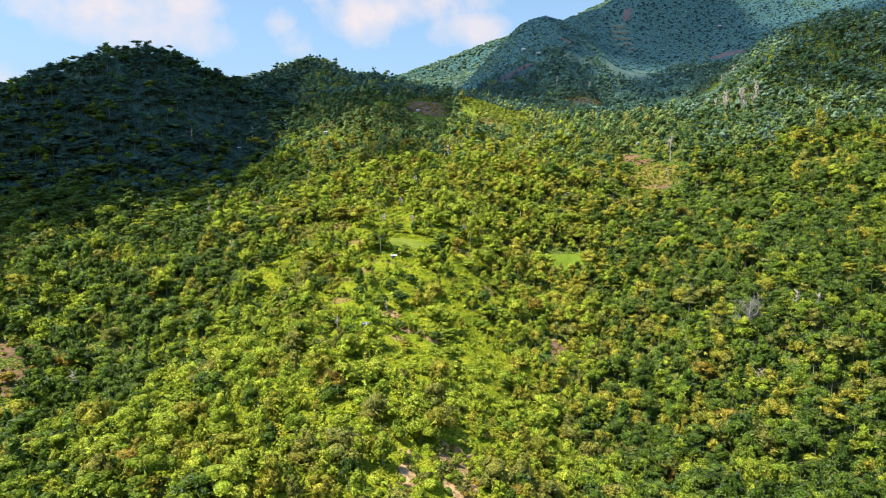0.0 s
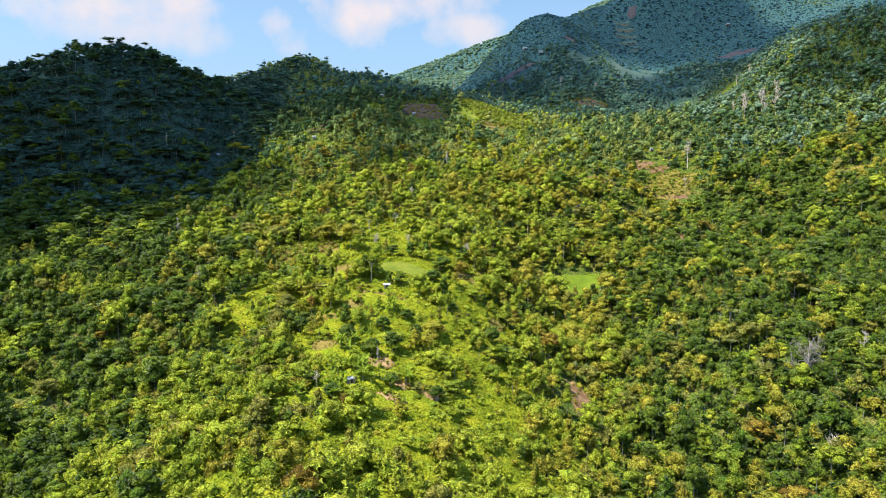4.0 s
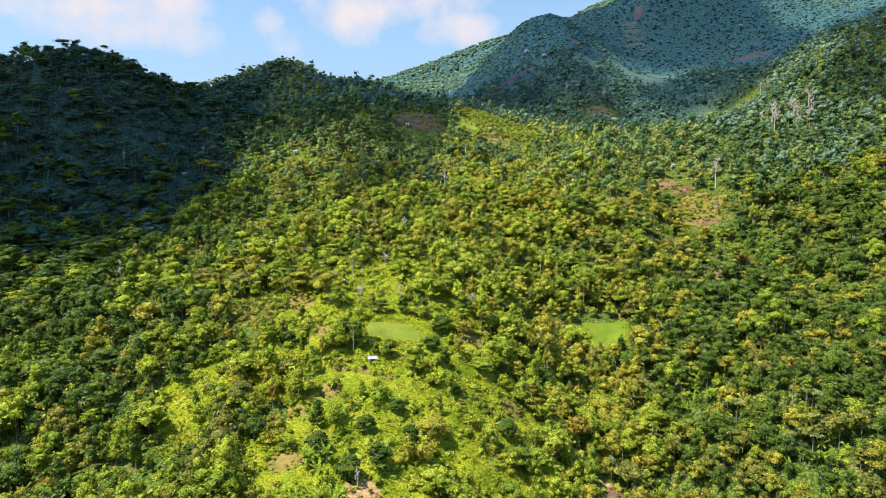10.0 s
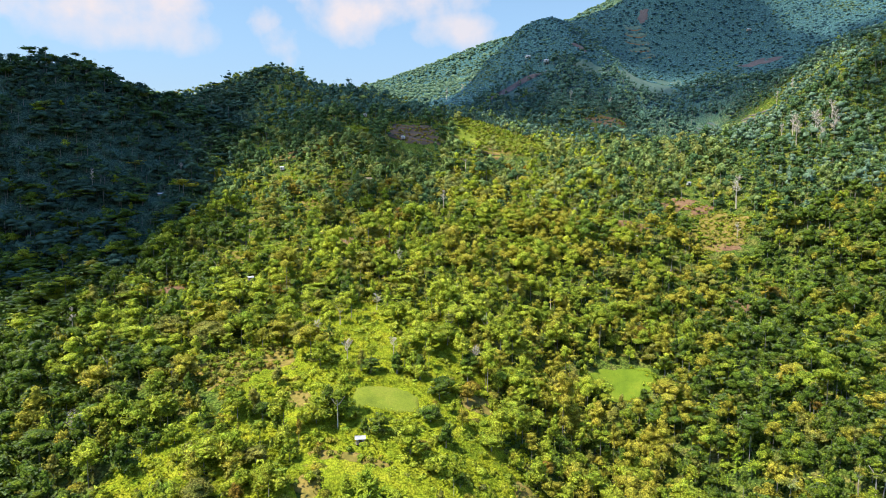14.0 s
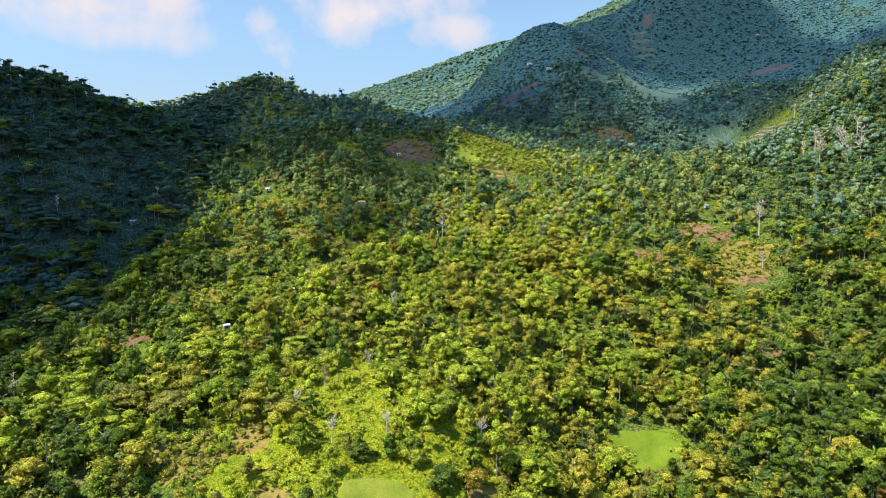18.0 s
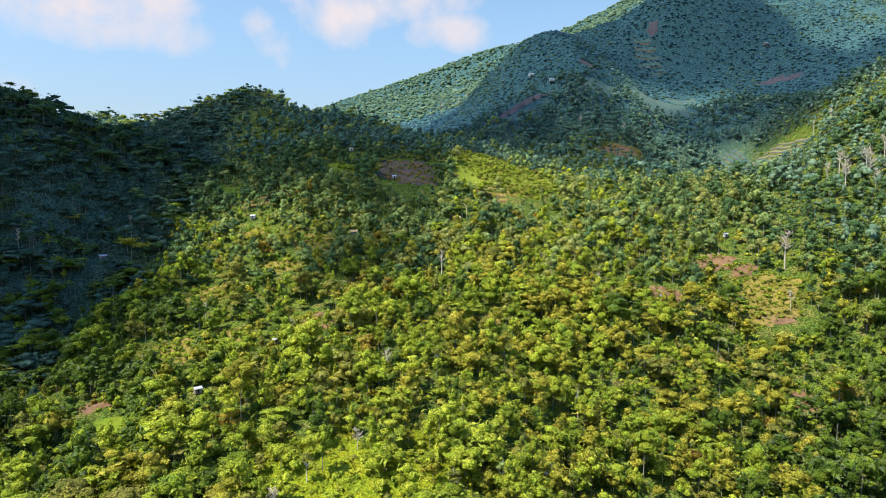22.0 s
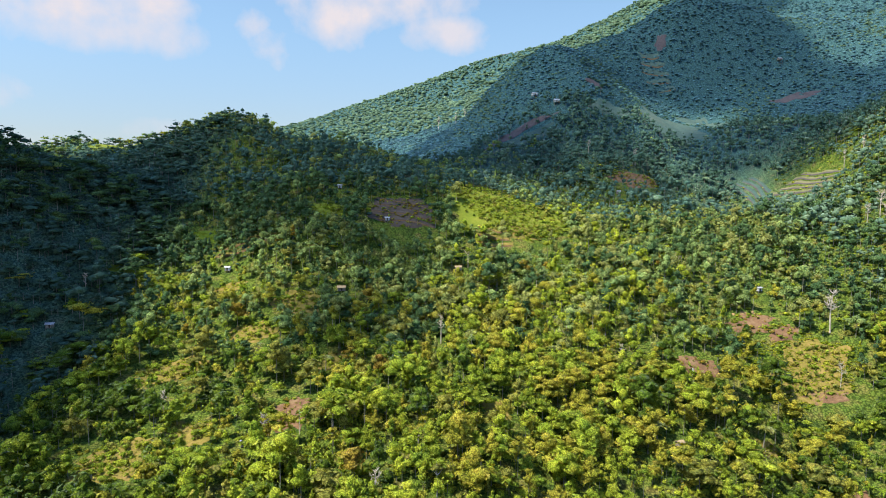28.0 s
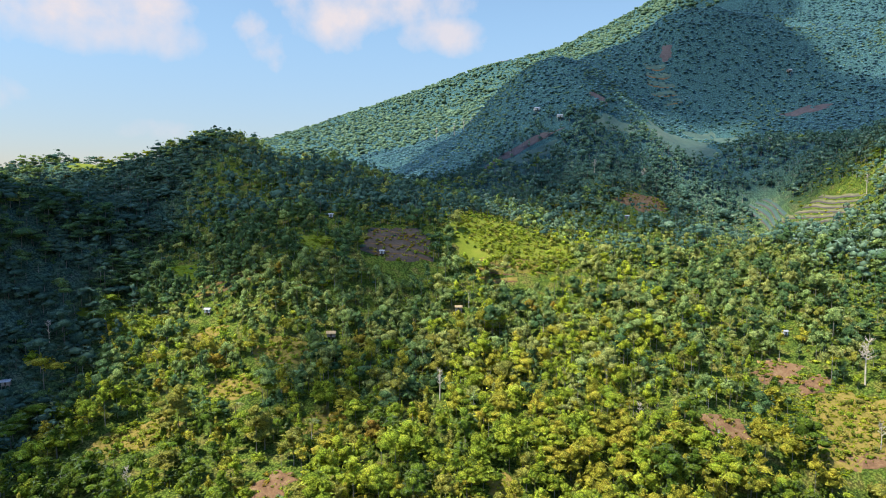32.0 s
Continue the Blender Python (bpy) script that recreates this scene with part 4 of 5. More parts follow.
# banana clumps: x, y, spread, how many
CLUMPS = [(-35, 322, 5, 6), (-25, 340, 5, 6), (-21, 333, 4, 5), (-42, 281, 6, 9), (-35, 278, 5, 7), (-27, 278, 5, 6), (-40, 268, 5, 6), (-40, 297, 4, 4), (-23, 301, 4, 5),
          (-16, 282, 3, 3), (-49, 258, 5, 5), (-35, 262, 4, 4), (-30, 272, 4, 4), (98, 576, 8, 7), (128, 590, 9, 8), (-8, 236, 6, 5), (86, 330, 9, 6), (128, 330, 10, 8),
          (150, 365, 9, 6), (92, 430, 9, 6), (118, 428, 8, 6), (-112, 660, 9, 5), (168, 400, 9, 6), (100, 300, 8, 6), (-74, 590, 9, 5), (30, 590, 9, 5),
          (140, 300, 8, 5), (165, 330, 8, 5), (112, 395, 9, 6), (190, 470, 9, 5), (150, 470, 9, 5), (170, 505, 9, 5), (195, 545, 9, 5)]
KEEP = [(q[0] + k * q[2], q[1] - q[3] - 2.5, 0.35 * q[2] + 3.0) for q in STRAW_SPOTS + SOIL_SPOTS for k in (-0.45, 0.0, 0.45)] + [(c[0], c[1] - 2.5, 4.5) for c in CLUMPS] + [(h[0], h[1] - d, 3.6 if h[1] < 400 else 6.5) for h in HUTS for d in ((1.0,) if h[1] < 400 or h[1] == 536 else (3.0, 9.0))] + [(t[0], t[1], t[4] * 0.8) for t in TREES[:-len(SPUR_TREES)]] + [(t[0], t[1], t[4] * 0.35) for t in SPUR_TREES] + [(d[0], d[1], 3.0) for d in BARE] + [(4, 152, 8.0), (-9, 148, 5.0), (-124, 466, 7.0), (63, 324, 8.0), (184, 628, 10.0), (-18, 722, 18.0), (200, 594, 14.0), (89, 452, 9.0), (62, 722, 20.0), (92, 736, 15.0), (312, 815, 11.0), (300, 838, 11.0), (298, 868, 11.0), (316, 795, 9.0), (288, 850, 9.0), (30, 736, 13.0)]


def clear_of(x, y):
    ok = np.ones(len(x), bool)
    for kx, ky, kr in KEEP:
        ok &= (x - kx) ** 2 + (y - ky) ** 2 > kr * kr
    return ok


def wood(x, y, r, shapes, across, tall, spread, bases, forms_p):
    """Sorts trees by kind of leaf and shape; returns per leaf a list of meshes' data, and the trunks."""
    kind = kinds(x, y, r)
    shape = r.choice(len(FORMS), len(x), p=forms_p)
    var = r.integers(0, 4, len(x))
    a = across * r.lognormal(0, spread, len(x)) * (1 + 0.40 * wobble(x, y, 38, 5.0))
    giant = r.uniform(size=len(x)) < 0.13
    a = np.minimum(np.where(giant, a * 1.7, a), across * 2.1)
    t = tall * (0.55 + 0.45 * a / across) * r.uniform(0.8, 1.25, len(x))
    base = bases * t * np.where(r.uniform(size=len(x)) < 0.14 + 0.16 * np.clip((x - 40) / 60, 0, 1), r.uniform(2.2, 3.6, len(x)), r.uniform(0.5, 1.4, len(x)))
    t = t * np.where((x < -170) & (y > 380), 0.72, 1.0)
    a = a * np.where((x < -170) & (y > 420) & (y < 1000), 1.28, 1.0)
    turn = r.uniform(0, 6.28, len(x))
    z = land(x, y)
    return dict(x=x, y=y, z=z, kind=kind, shape=shape, var=var, a=a, t=t, base=base, turn=turn, shapes=shapes)


def grown(w, pick, out):
    for k in range(7):
        for s in range(len(FORMS)):
            for v in range(4):
                m = pick & (w["kind"] == k) & (w["shape"] == s) & (w["var"] == v)
                if m.any():
                    out.setdefault(k, []).append(planted(w["shapes"][FORMS[s]][v], w["x"][m], w["y"][m], (w["z"] + w["base"])[m], w["a"][m], w["t"][m] * 0.5, w["turn"][m]))


TRUNK = pole([(0, 0, -0.08), (0.02, 0, 1.0)], (1.0, 0.5), 3)


def trunks(w, pick, wide=0.13):
    v, f = TRUNK
    m = pick
    n = int(m.sum())
    h = (w["base"] + w["t"] * 0.5)[m]
    rad = (wide * (0.6 + 0.4 * w["a"] / 3))[m]
    vv = np.stack([v[:, 0] * rad[:, None] + w["x"][m][:, None], v[:, 1] * rad[:, None] + w["y"][m][:, None], v[:, 2] * h[:, None] + w["z"][m][:, None]], -1)
    return vv.reshape(-1, 3), (f[None] + (np.arange(n) * len(v))[:, None, None]).reshape(-1, 3)


def stuff(name, pieces, mat, label, category):
    v, f, *slot = gathered(pieces)
    me = tri_mesh(name, v, f, *slot, mat)
    me.polygons.foreach_set("use_smooth", np.ones(len(me.polygons), bool))
    return tagged(new(name, me), label, category, kind="stuff")


KIND_LABEL = ["deep green leafy crowns of broadleaf hillside trees", "mid-green leafy crowns of broadleaf hillside trees",
              "yellow-green crowns of orchard trees on the slope", "lime-green crowns of young trees on the slope",
              "olive-green crowns of hillside trees", "rust-orange crowns of a few withering trees", "blue-green shade-tinted crowns of hillside trees"]

x, y, r = scatter(21, -480, 480, 132, 400, 5.7)
ok = (r.uniform(size=len(x)) > openness(x, y)) & ~in_open(x, y, 1.1) & clear_of(x, y)
near = wood(x[ok], y[ok], r, NEAREST, 3.2, 7.2, 0.42, 0.26, [0.34, 0.24, 0.14, 0.16, 0.12])
near["base"] *= np.where((near["x"] < 50) & (near["y"] < 300), 0.3, 0.8)
x, y, r = scatter(25, -480, 480, 400, 600, 6.4)
ok = (r.uniform(size=len(x)) > openness(x, y)) & ~in_open(x, y, 1.1) & clear_of(x, y)
between = wood(x[ok], y[ok], r, FULL, 4.1, 8.2, 0.42, 0.28, [0.30, 0.26, 0.20, 0.14, 0.10])
x, y, r = scatter(27, -500, 560, 600, 760, 6.0)
ok = (r.uniform(size=len(x)) > openness(x, y)) & ~in_open(x, y, 1.1) & clear_of(x, y)
rise = wood(x[ok], y[ok], r, HALF, 3.3, 7.8, 0.38, 0.26, [0.28, 0.30, 0.22, 0.12, 0.08])
x, y, r = scatter(22, -640, 720, 760, 1000, 6.0)
ok = ((x > -30) | (y < 965)) & (r.uniform(size=len(x)) > openness(x, y)) & ~in_open(x, y, 1.1) & clear_of(x, y)
middle = wood(x[ok], y[ok], r, SOME, 3.1, 7.0, 0.34, 0.22, [0.26, 0.30, 0.26, 0.10, 0.08])
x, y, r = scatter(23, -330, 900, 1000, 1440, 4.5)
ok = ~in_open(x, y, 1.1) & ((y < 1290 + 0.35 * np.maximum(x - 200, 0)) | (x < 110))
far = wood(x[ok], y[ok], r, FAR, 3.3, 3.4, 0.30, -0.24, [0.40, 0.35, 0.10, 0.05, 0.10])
# patches of hazy leaf tones, a lighter one for the sunlit basin
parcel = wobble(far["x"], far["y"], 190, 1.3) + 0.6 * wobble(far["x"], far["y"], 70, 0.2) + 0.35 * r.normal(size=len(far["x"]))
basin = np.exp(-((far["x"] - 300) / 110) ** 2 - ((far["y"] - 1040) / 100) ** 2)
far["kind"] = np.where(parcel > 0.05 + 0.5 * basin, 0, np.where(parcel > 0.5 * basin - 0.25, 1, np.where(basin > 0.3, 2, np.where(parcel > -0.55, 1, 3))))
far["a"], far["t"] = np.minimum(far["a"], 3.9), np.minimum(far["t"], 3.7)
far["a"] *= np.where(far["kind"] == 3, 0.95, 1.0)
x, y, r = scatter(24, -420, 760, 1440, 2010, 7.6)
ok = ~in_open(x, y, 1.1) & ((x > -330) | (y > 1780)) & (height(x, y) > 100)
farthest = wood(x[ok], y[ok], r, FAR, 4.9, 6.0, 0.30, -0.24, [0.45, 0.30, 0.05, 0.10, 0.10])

x, y, r = scatter(26, -400, 400, -70, 600, 8.0, True)
ok = (np.abs(x + 4) < 0.735 * np.maximum(y, 132) + 130) & clear_of(x, y)
outer = wood(x[ok], y[ok], r, SOME, 3.8, 6.4, 0.36, 0.22, [0.34, 0.24, 0.14, 0.16, 0.12])

# the trees that the flight passes nearest stand singly
order = np.argsort(near["y"] + 0.25 * np.abs(near["x"]))
single = np.zeros(len(near["x"]), bool)
single[order[:300]] = True
TREE_LABEL = ["deep green broadleaf tree on the near slope", "mid-green broadleaf tree on the near slope", "yellow-green orchard tree on the near slope",
              "lime-green young tree on the near slope", "olive-green tree on the near slope", "rust-orange withering tree on the near slope",
              "blue-green shady tree on the near slope"]
trunk_me = tri_mesh("trunk", *pole([(0, 0, -0.06), (0.1, 0.05, 0.45), (0, 0, 1.0)], (1.0, 0.8, 0.5), 6), BARK)
crown_me = {}
for n in np.flatnonzero(single):
    k, s, v = int(near["kind"][n]), int(near["shape"][n]), int(near["var"][n])
    if (k, s, v) not in crown_me:
        crown_me[k, s, v] = tri_mesh("crown", *NEAREST[FORMS[s]][v], LEAF[SPECIES[k]])
    t = thing("tree", (near["x"][n], near["y"][n], near["z"][n]), TREE_LABEL[k], "tree", "trees on the near slope", float(near["turn"][n]))
    a = part("trunk", trunk_me, t)
    a.scale = (0.16, 0.16, near["base"][n] + near["t"][n] * 0.5)
    c = part("crown", crown_me[k, s, v], t)
    c.location.z = near["base"][n]
    c.scale = (near["a"][n], near["a"][n], near["t"][n] * 0.5)

# hazy leaf colours set in gradually up the rise
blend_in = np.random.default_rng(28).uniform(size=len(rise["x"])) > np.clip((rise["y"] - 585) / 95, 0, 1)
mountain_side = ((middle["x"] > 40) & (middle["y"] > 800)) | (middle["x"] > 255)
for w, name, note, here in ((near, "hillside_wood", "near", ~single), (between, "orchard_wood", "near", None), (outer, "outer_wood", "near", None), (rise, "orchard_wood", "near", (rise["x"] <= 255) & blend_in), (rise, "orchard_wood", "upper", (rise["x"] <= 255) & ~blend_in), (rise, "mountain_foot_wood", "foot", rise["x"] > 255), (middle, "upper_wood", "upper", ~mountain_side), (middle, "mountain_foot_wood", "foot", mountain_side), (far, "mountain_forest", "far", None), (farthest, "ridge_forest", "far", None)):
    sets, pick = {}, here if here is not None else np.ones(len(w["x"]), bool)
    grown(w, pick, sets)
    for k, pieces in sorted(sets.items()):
        # distance haze and cloud shade enter through the leaf colour picked here
        leaf = LEAF["hazy_far"] if w is farthest or (w is far and k == 3) else LEAF["hazy_teal"] if w is far and k == 2 else LEAF["mountain"] if note == "far" and k in (1, 3, 4, 5) else LEAF["hazy_upland"] if note == "far" else LEAF["hazy_far"] if note == "foot" and k in (1, 4) else LEAF["hazy_mid"] if note == "foot" and k in (2, 3, 5) else LEAF["hazy_mid"] if note == "upper" and k in (1, 4) else LEAF["hazy_gold"] if note == "upper" and k == 2 else LEAF["hazy_teal"] if w is middle and k == 0 else LEAF["hazy_deep"] if w is rise and k == 0 else LEAF["hazy_teal"] if k == 6 and note == "foot" else LEAF["shaded"] if k == 6 and w is not near else LEAF[SPECIES[k]]
        stuff(name, pieces, leaf, KIND_LABEL[k] + {"near": "", "upper": " higher up", "foot": " at the foot of the mountain, haze in the leaf colour", "far": " on the far mountain, haze in the leaf colour"}[note], "trees")
    if note != "far":
        stuff("tree_trunks", [trunks(w, pick)], BARK, "thin pale grey trunks of the hillside trees", "tree trunks")

# the lime-green thicket that drapes the open spur
gx1, gy1 = np.meshgrid(np.arange(-125, 100, 0.95), np.arange(132, 480, 0.95))
rr = np.random.default_rng(51)
gx1, gy1 = gx1 + rr.uniform(-0.3, 0.3, gx1.shape), gy1 + rr.uniform(-0.3, 0.3, gx1.shape)
cover = thicket_cover(gx1, gy1)
for ox, oy, rx, ry, a in [o for o in OPEN if o[1] < 500]:
    cover *= np.clip((np.hypot((gx1 - ox) / rx, (gy1 - oy) / ry) - 0.8) * 4, 0, 1)
for kx, ky, kr in [(h[0], h[1] + 0.3, 3.6) for h in HUTS]:
    cover *= np.clip((np.hypot(gx1 - kx, gy1 - ky) - kr + 2.5) / 2, 0, 1)
gz1 = height(gx1, gy1) + mounds(gx1, gy1) * cover - 1.6 * (1 - cover) + 0.3
ids = np.arange(gx1.size).reshape(gx1.shape)
quads = np.stack([ids[:-1, :-1], ids[:-1, 1:], ids[1:, 1:], ids[1:, :-1]], -1).reshape(-1, 4)
quads = quads[(cover.ravel()[quads].max(1) > 0.05)]
used, back = np.unique(quads, return_inverse=True)
me = tri_mesh("thicket", np.stack([gx1, gy1, gz1], -1).reshape(-1, 3)[used], back.reshape(-1, 4), LEAF["creeper"])
me.polygons.foreach_set("use_smooth", np.ones(len(quads), bool))
tagged(new("thicket", me), "low lime-green thicket of creepers and tall grass over the spur", "thicket", kind="stuff")
# leafy sprays that stand out of it
n = 170000
sx, sy = rr.uniform(-125, 100, n), rr.uniform(132, 480, n)
m = (thicket_cover(sx, sy) > 0.35) & ~in_open(sx, sy, 1.0) & clear_of(sx, sy)
sx, sy = sx[m], sy[m]
n = len(sx)
sz = height(sx, sy) + mounds(sx, sy) + 0.3
a, l = rr.uniform(0, 6.28, n), rr.uniform(0.4, 1.15, n)
dx, dy, up = np.cos(a) * l, np.sin(a) * l, rr.uniform(-0.1, 0.8, n) * l
spray = np.stack([np.stack([sx - dy * 0.35, sy + dx * 0.35, sz], -1), np.stack([sx + dy * 0.35, sy - dx * 0.35, sz], -1), np.stack([sx + dx, sy + dy, sz + up], -1)], 1).reshape(-1, 3)
stuff("leafy_sprays", [(spray, np.arange(3 * n).reshape(-1, 3))], LEAF["creeper"], "leafy shoots standing out of the lime-green thicket", "leaves")

# low lime bushes over the thicket
bx, by, r = scatter(52, -125, 110, 134, 480, 4.4)
m = (thicket_cover(bx, by) > 0.3) & ~in_open(bx, by, 1.0) & (r.uniform(size=len(bx)) < 0.7 + 0.5 * wobble(bx, by, 15, 2.0))
low_bush = wood(bx[m], by[m], r, TINY, 1.4, 2.3, 0.5, -0.1, [0.3, 0.05, 0.0, 0.05, 0.6])
low_bush["kind"] = r.choice([1, 2, 3, 4], int(m.sum()), p=[0.24, 0.16, 0.5, 0.10])
sets = {}
grown(low_bush, np.ones(int(m.sum()), bool), sets)
for k, pieces in sorted(sets.items()):
    stuff("bushes", pieces, LEAF[SPECIES[k]], ("", "mid-green", "yellow-green", "lime-green", "olive")[k] + " low bushes growing out of the thicket", "bushes")

# scrub and clods on the bare soil
cx1, cy1 = [], []
for ox, oy, rx, ry, a in SOIL_SPOTS + [s for s in STRAW_SPOTS if s[1] < 420]:
    for _ in range(int(rx * ry * (0.45 if oy > 300 or abs(ox) > 60 else 0.9))):
        q, t = math.sqrt(rr.uniform(0.05, 1.1)), rr.uniform(0, 6.28)
        u, v = rx * q * math.cos(t), ry * q * math.sin(t)
        cx1.append(ox + u * math.cos(a) - v * math.sin(a))
        cy1.append(oy + u * math.sin(a) + v * math.cos(a))
cx1, cy1 = np.array(cx1), np.array(cy1)
scrub = wood(cx1, cy1, rr, TINY, 0.85, 1.6, 0.45, -0.05, [0.4, 0.0, 0.1, 0.0, 0.5])
scrub["kind"] = rr.choice([1, 4, 5], len(cx1), p=[0.35, 0.4, 0.25])
sets = {}
grown(scrub, np.ones(len(cx1), bool), sets)
for k, pieces in sorted(sets.items()):
    stuff("scrub", pieces, LEAF[SPECIES[k]], {1: "mid-green", 4: "olive", 5: "withered rust-brown"}[k] + " scrub growing on the bare soil", "scrub")

# rows of saplings on the cleared plots
rows_x, rows_y = [], []
for ox, oy, rx, ry, a in STRAW_SPOTS + LIME_SPOTS:
    if rx < 10:
        continue
    for u in np.arange(-rx, rx, 4.6 if ox == 62 else 3.4):
        for v in np.arange(-ry, ry, 3.0):
            if (u / rx) ** 2 + (v / ry) ** 2 < 0.95:
                rows_x.append(ox + u * math.cos(a) - v * math.sin(a) + rr.normal() * 1.3)
                rows_y.append(oy + u * math.sin(a) + v * math.cos(a) + rr.normal() * 1.3)
rows_x, rows_y = np.array(rows_x), np.array(rows_y)
young = wood(rows_x, rows_y, rr, TINY, 1.4, 2.6, 0.3, 0.0, [0.45, 0.15, 0.15, 0.0, 0.25])
young["kind"] = np.where(rr.uniform(size=len(rows_x)) < 0.65, 1, 4)
sets = {}
grown(young, np.ones(len(rows_x), bool), sets)
for k, pieces in sorted(sets.items()):
    stuff("saplings", pieces, LEAF[SPECIES[k]], ("", "mid-green", "", "", "olive-green")[k] + " saplings in rows on the cleared plots", "saplings")

# undergrowth
x, y, r = scatter(31, -420, 430, 132, 560, 4.3)
ok = (~in_open(x, y, 1.0) | (r.uniform(size=len(x)) < 0.3)) & clear_of(x, y) & (r.uniform(size=len(x)) < np.where(thicket_cover(x, y) < 0.4, 0.56, 0.66) + 0.2 * (x > 60 + 0.32 * (y - 250)))
for fx, fy in ((89, 463), (-21, 383)):
    ok &= (x - fx) ** 2 + (y - fy) ** 2 > 13 ** 2
x, y = x[ok], y[ok]
under = wood(x, y, r, TINY, 1.6, 2.6, 0.4, -0.05, [0.35, 0.05, 0.05, 0.0, 0.55])
op = openness(x, y)
under["kind"] = np.where(r.uniform(size=len(x)) < 0.12 + 0.25 * (x < 60 + 0.32 * (y - 250)) + 0.7 * op, 3, np.where(r.uniform(size=len(x)) < 0.45, 1, np.where(r.uniform(size=len(x)) < 0.5 - 0.4 * (x > 60 + 0.32 * (y - 250)), 2, np.where(x > 60 + 0.32 * (y - 250), 0, 4))))
# deep green kind carries the hill's cloud shade into its undergrowth
shaded_hill = (x < -165) & (y > 400)
under["kind"] = np.where(shaded_hill, 0, under["kind"])
sets = {}
grown(under, np.ones(len(x), bool), sets)
x, y, r = scatter(32, -420, 480, 620, 900, 7.0)
ok = (~in_open(x, y, 1.0) | (r.uniform(size=len(x)) < 0.3)) & clear_of(x, y)
upper = wood(x[ok], y[ok], r, FEW, 1.7, 2.0, 0.35, -0.05, [0.4, 0.0, 0.0, 0.0, 0.6])
upper["kind"] = np.where(r.uniform(size=int(ok.sum())) < 0.35, 3, np.where(r.uniform(size=int(ok.sum())) < 0.5, 1, 4))
x, y = upper["x"], upper["y"]
# shade-tinted kind on the hill and in the cloud-shaded band
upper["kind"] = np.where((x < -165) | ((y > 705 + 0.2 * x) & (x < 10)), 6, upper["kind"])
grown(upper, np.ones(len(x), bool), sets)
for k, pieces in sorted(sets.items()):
    stuff("undergrowth", pieces, LEAF["shaded" if k == 6 else SPECIES[k]], "low " + ("deep green", "mid-green", "yellow-green", "lime-green", "olive", "rust", "blue-green")[k] + " bushes and weeds between the trees", "bushes")


# ---- grass on the open slopes ----
gr = np.random.default_rng(41)
gx0, gy0, _ = scatter(42, -200, 230, 134, 780, 2.0)
g_ok = (in_open(gx0, gy0, 0.95) | (openness(gx0, gy0) > 0.42)) & (thicket_cover(gx0, gy0) < 0.3)
for sx, sy, rx, ry, a in SOIL_SPOTS + [(89, 463, 15, 11, 0.15), (-21, 383, 14, 8, 0.12)]:
    g_ok &= ((gx0 - sx) / rx) ** 2 + ((gy0 - sy) / ry) ** 2 > 1.0
gx0, gy0 = gx0[g_ok], gy0[g_ok]
n = len(gx0)
pieces = []
for v in range(3):
    m = np.arange(n) % 3 == v
    k = int(m.sum())
    pieces.append(planted((*crown("bush", 500 + v, 16, 0.42, 1)[:2], np.zeros(1, np.int32)), gx0[m], gy0[m], height(gx0, gy0)[m] - 0.35, gr.uniform(0.8, 1.7, k), gr.uniform(0.35, 0.8, k), gr.uniform(0, 6.28, k))[:2])
stuff("tall_grass", pieces, LEAF["grass"], "tall yellow-green grass clumps on the open slope", "grass")

# ---- single trees ----
for x, y, leaf, form, a, t, look_of in TREES:
    e = thing("tree", (x, y, float(land(x, y))), look_of, "tree", "", (x * 7.1) % 6.28)
    tr = part("trunk", trunk_me, e)
    tr.scale = (0.24, 0.24, t * (0.9 if form == "umbrella" else 0.6))
    c = part("crown", tri_mesh("crown", *crown(form, int(x * 3 + y) % 997, 560 if y < 700 else 220, 0.11 if y < 700 else 0.17, 2 if y < 500 else 1, 9 if y < 700 else 6), LEAF[leaf]), e)
    c.location.z, c.scale = (t * 0.80, (a, a, t * 0.10)) if form == "umbrella" else (t * 0.22, (a, a, t * 0.4))


# slender trees that stand above the orchards, their pale trunks bare to the crown
sl = np.random.default_rng(91)
slender_me = [tri_mesh("crown", *crown(f, 700 + 3 * k, 170, 0.13, 1, 5), LEAF[leaf]) for k, (f, leaf) in enumerate((("layered", "olive"), ("dome", "mid"), ("layered", "hazy_mid"), ("dome", "olive"), ("tall", "mid")))]
pale_trunk = tri_mesh("trunk", *pole([(0, 0, -0.06), (0.5, 0.3, 0.5), (0.1, 0.1, 1.0)], (1.0, 0.8, 0.55), 6), DEADWOOD)
fork_me = tri_mesh("limb", *gathered([pole([(0, 0, 0), (0.16 * math.cos(a), 0.16 * math.sin(a), 0.12), (0.34 * math.cos(a), 0.34 * math.sin(a), 0.3)], (0.022, 0.016, 0.006), 4) for a in (0.4, 2.3, 4.4)]), DEADWOOD)
for k in range(46):
    x, y = sl.uniform(-150, 215), sl.uniform(330, 700)
    if in_open(np.array([x]), np.array([y]), 1.3)[0]:
        continue
    tall = sl.uniform(9, 14)
    e = thing("slender_tree", (x, y, float(height(x, y))), "slender tree with a bare pale trunk and a small green crown", "tree", "slender trees on the slope", sl.uniform(0, 6.28))
    tr = part("trunk", pale_trunk, e)
    tr.scale = (0.2, 0.2, tall * 0.8)
    fork = part("limb", fork_me, e)
    fork.location.z, fork.scale = tall * 0.60, (tall * 0.55, tall * 0.55, tall * 0.8)
    c = part("crown", slender_me[k % 5], e)
    c.location.z, c.scale = tall * 0.72, (tall * 0.21, tall * 0.21, tall * 0.15)


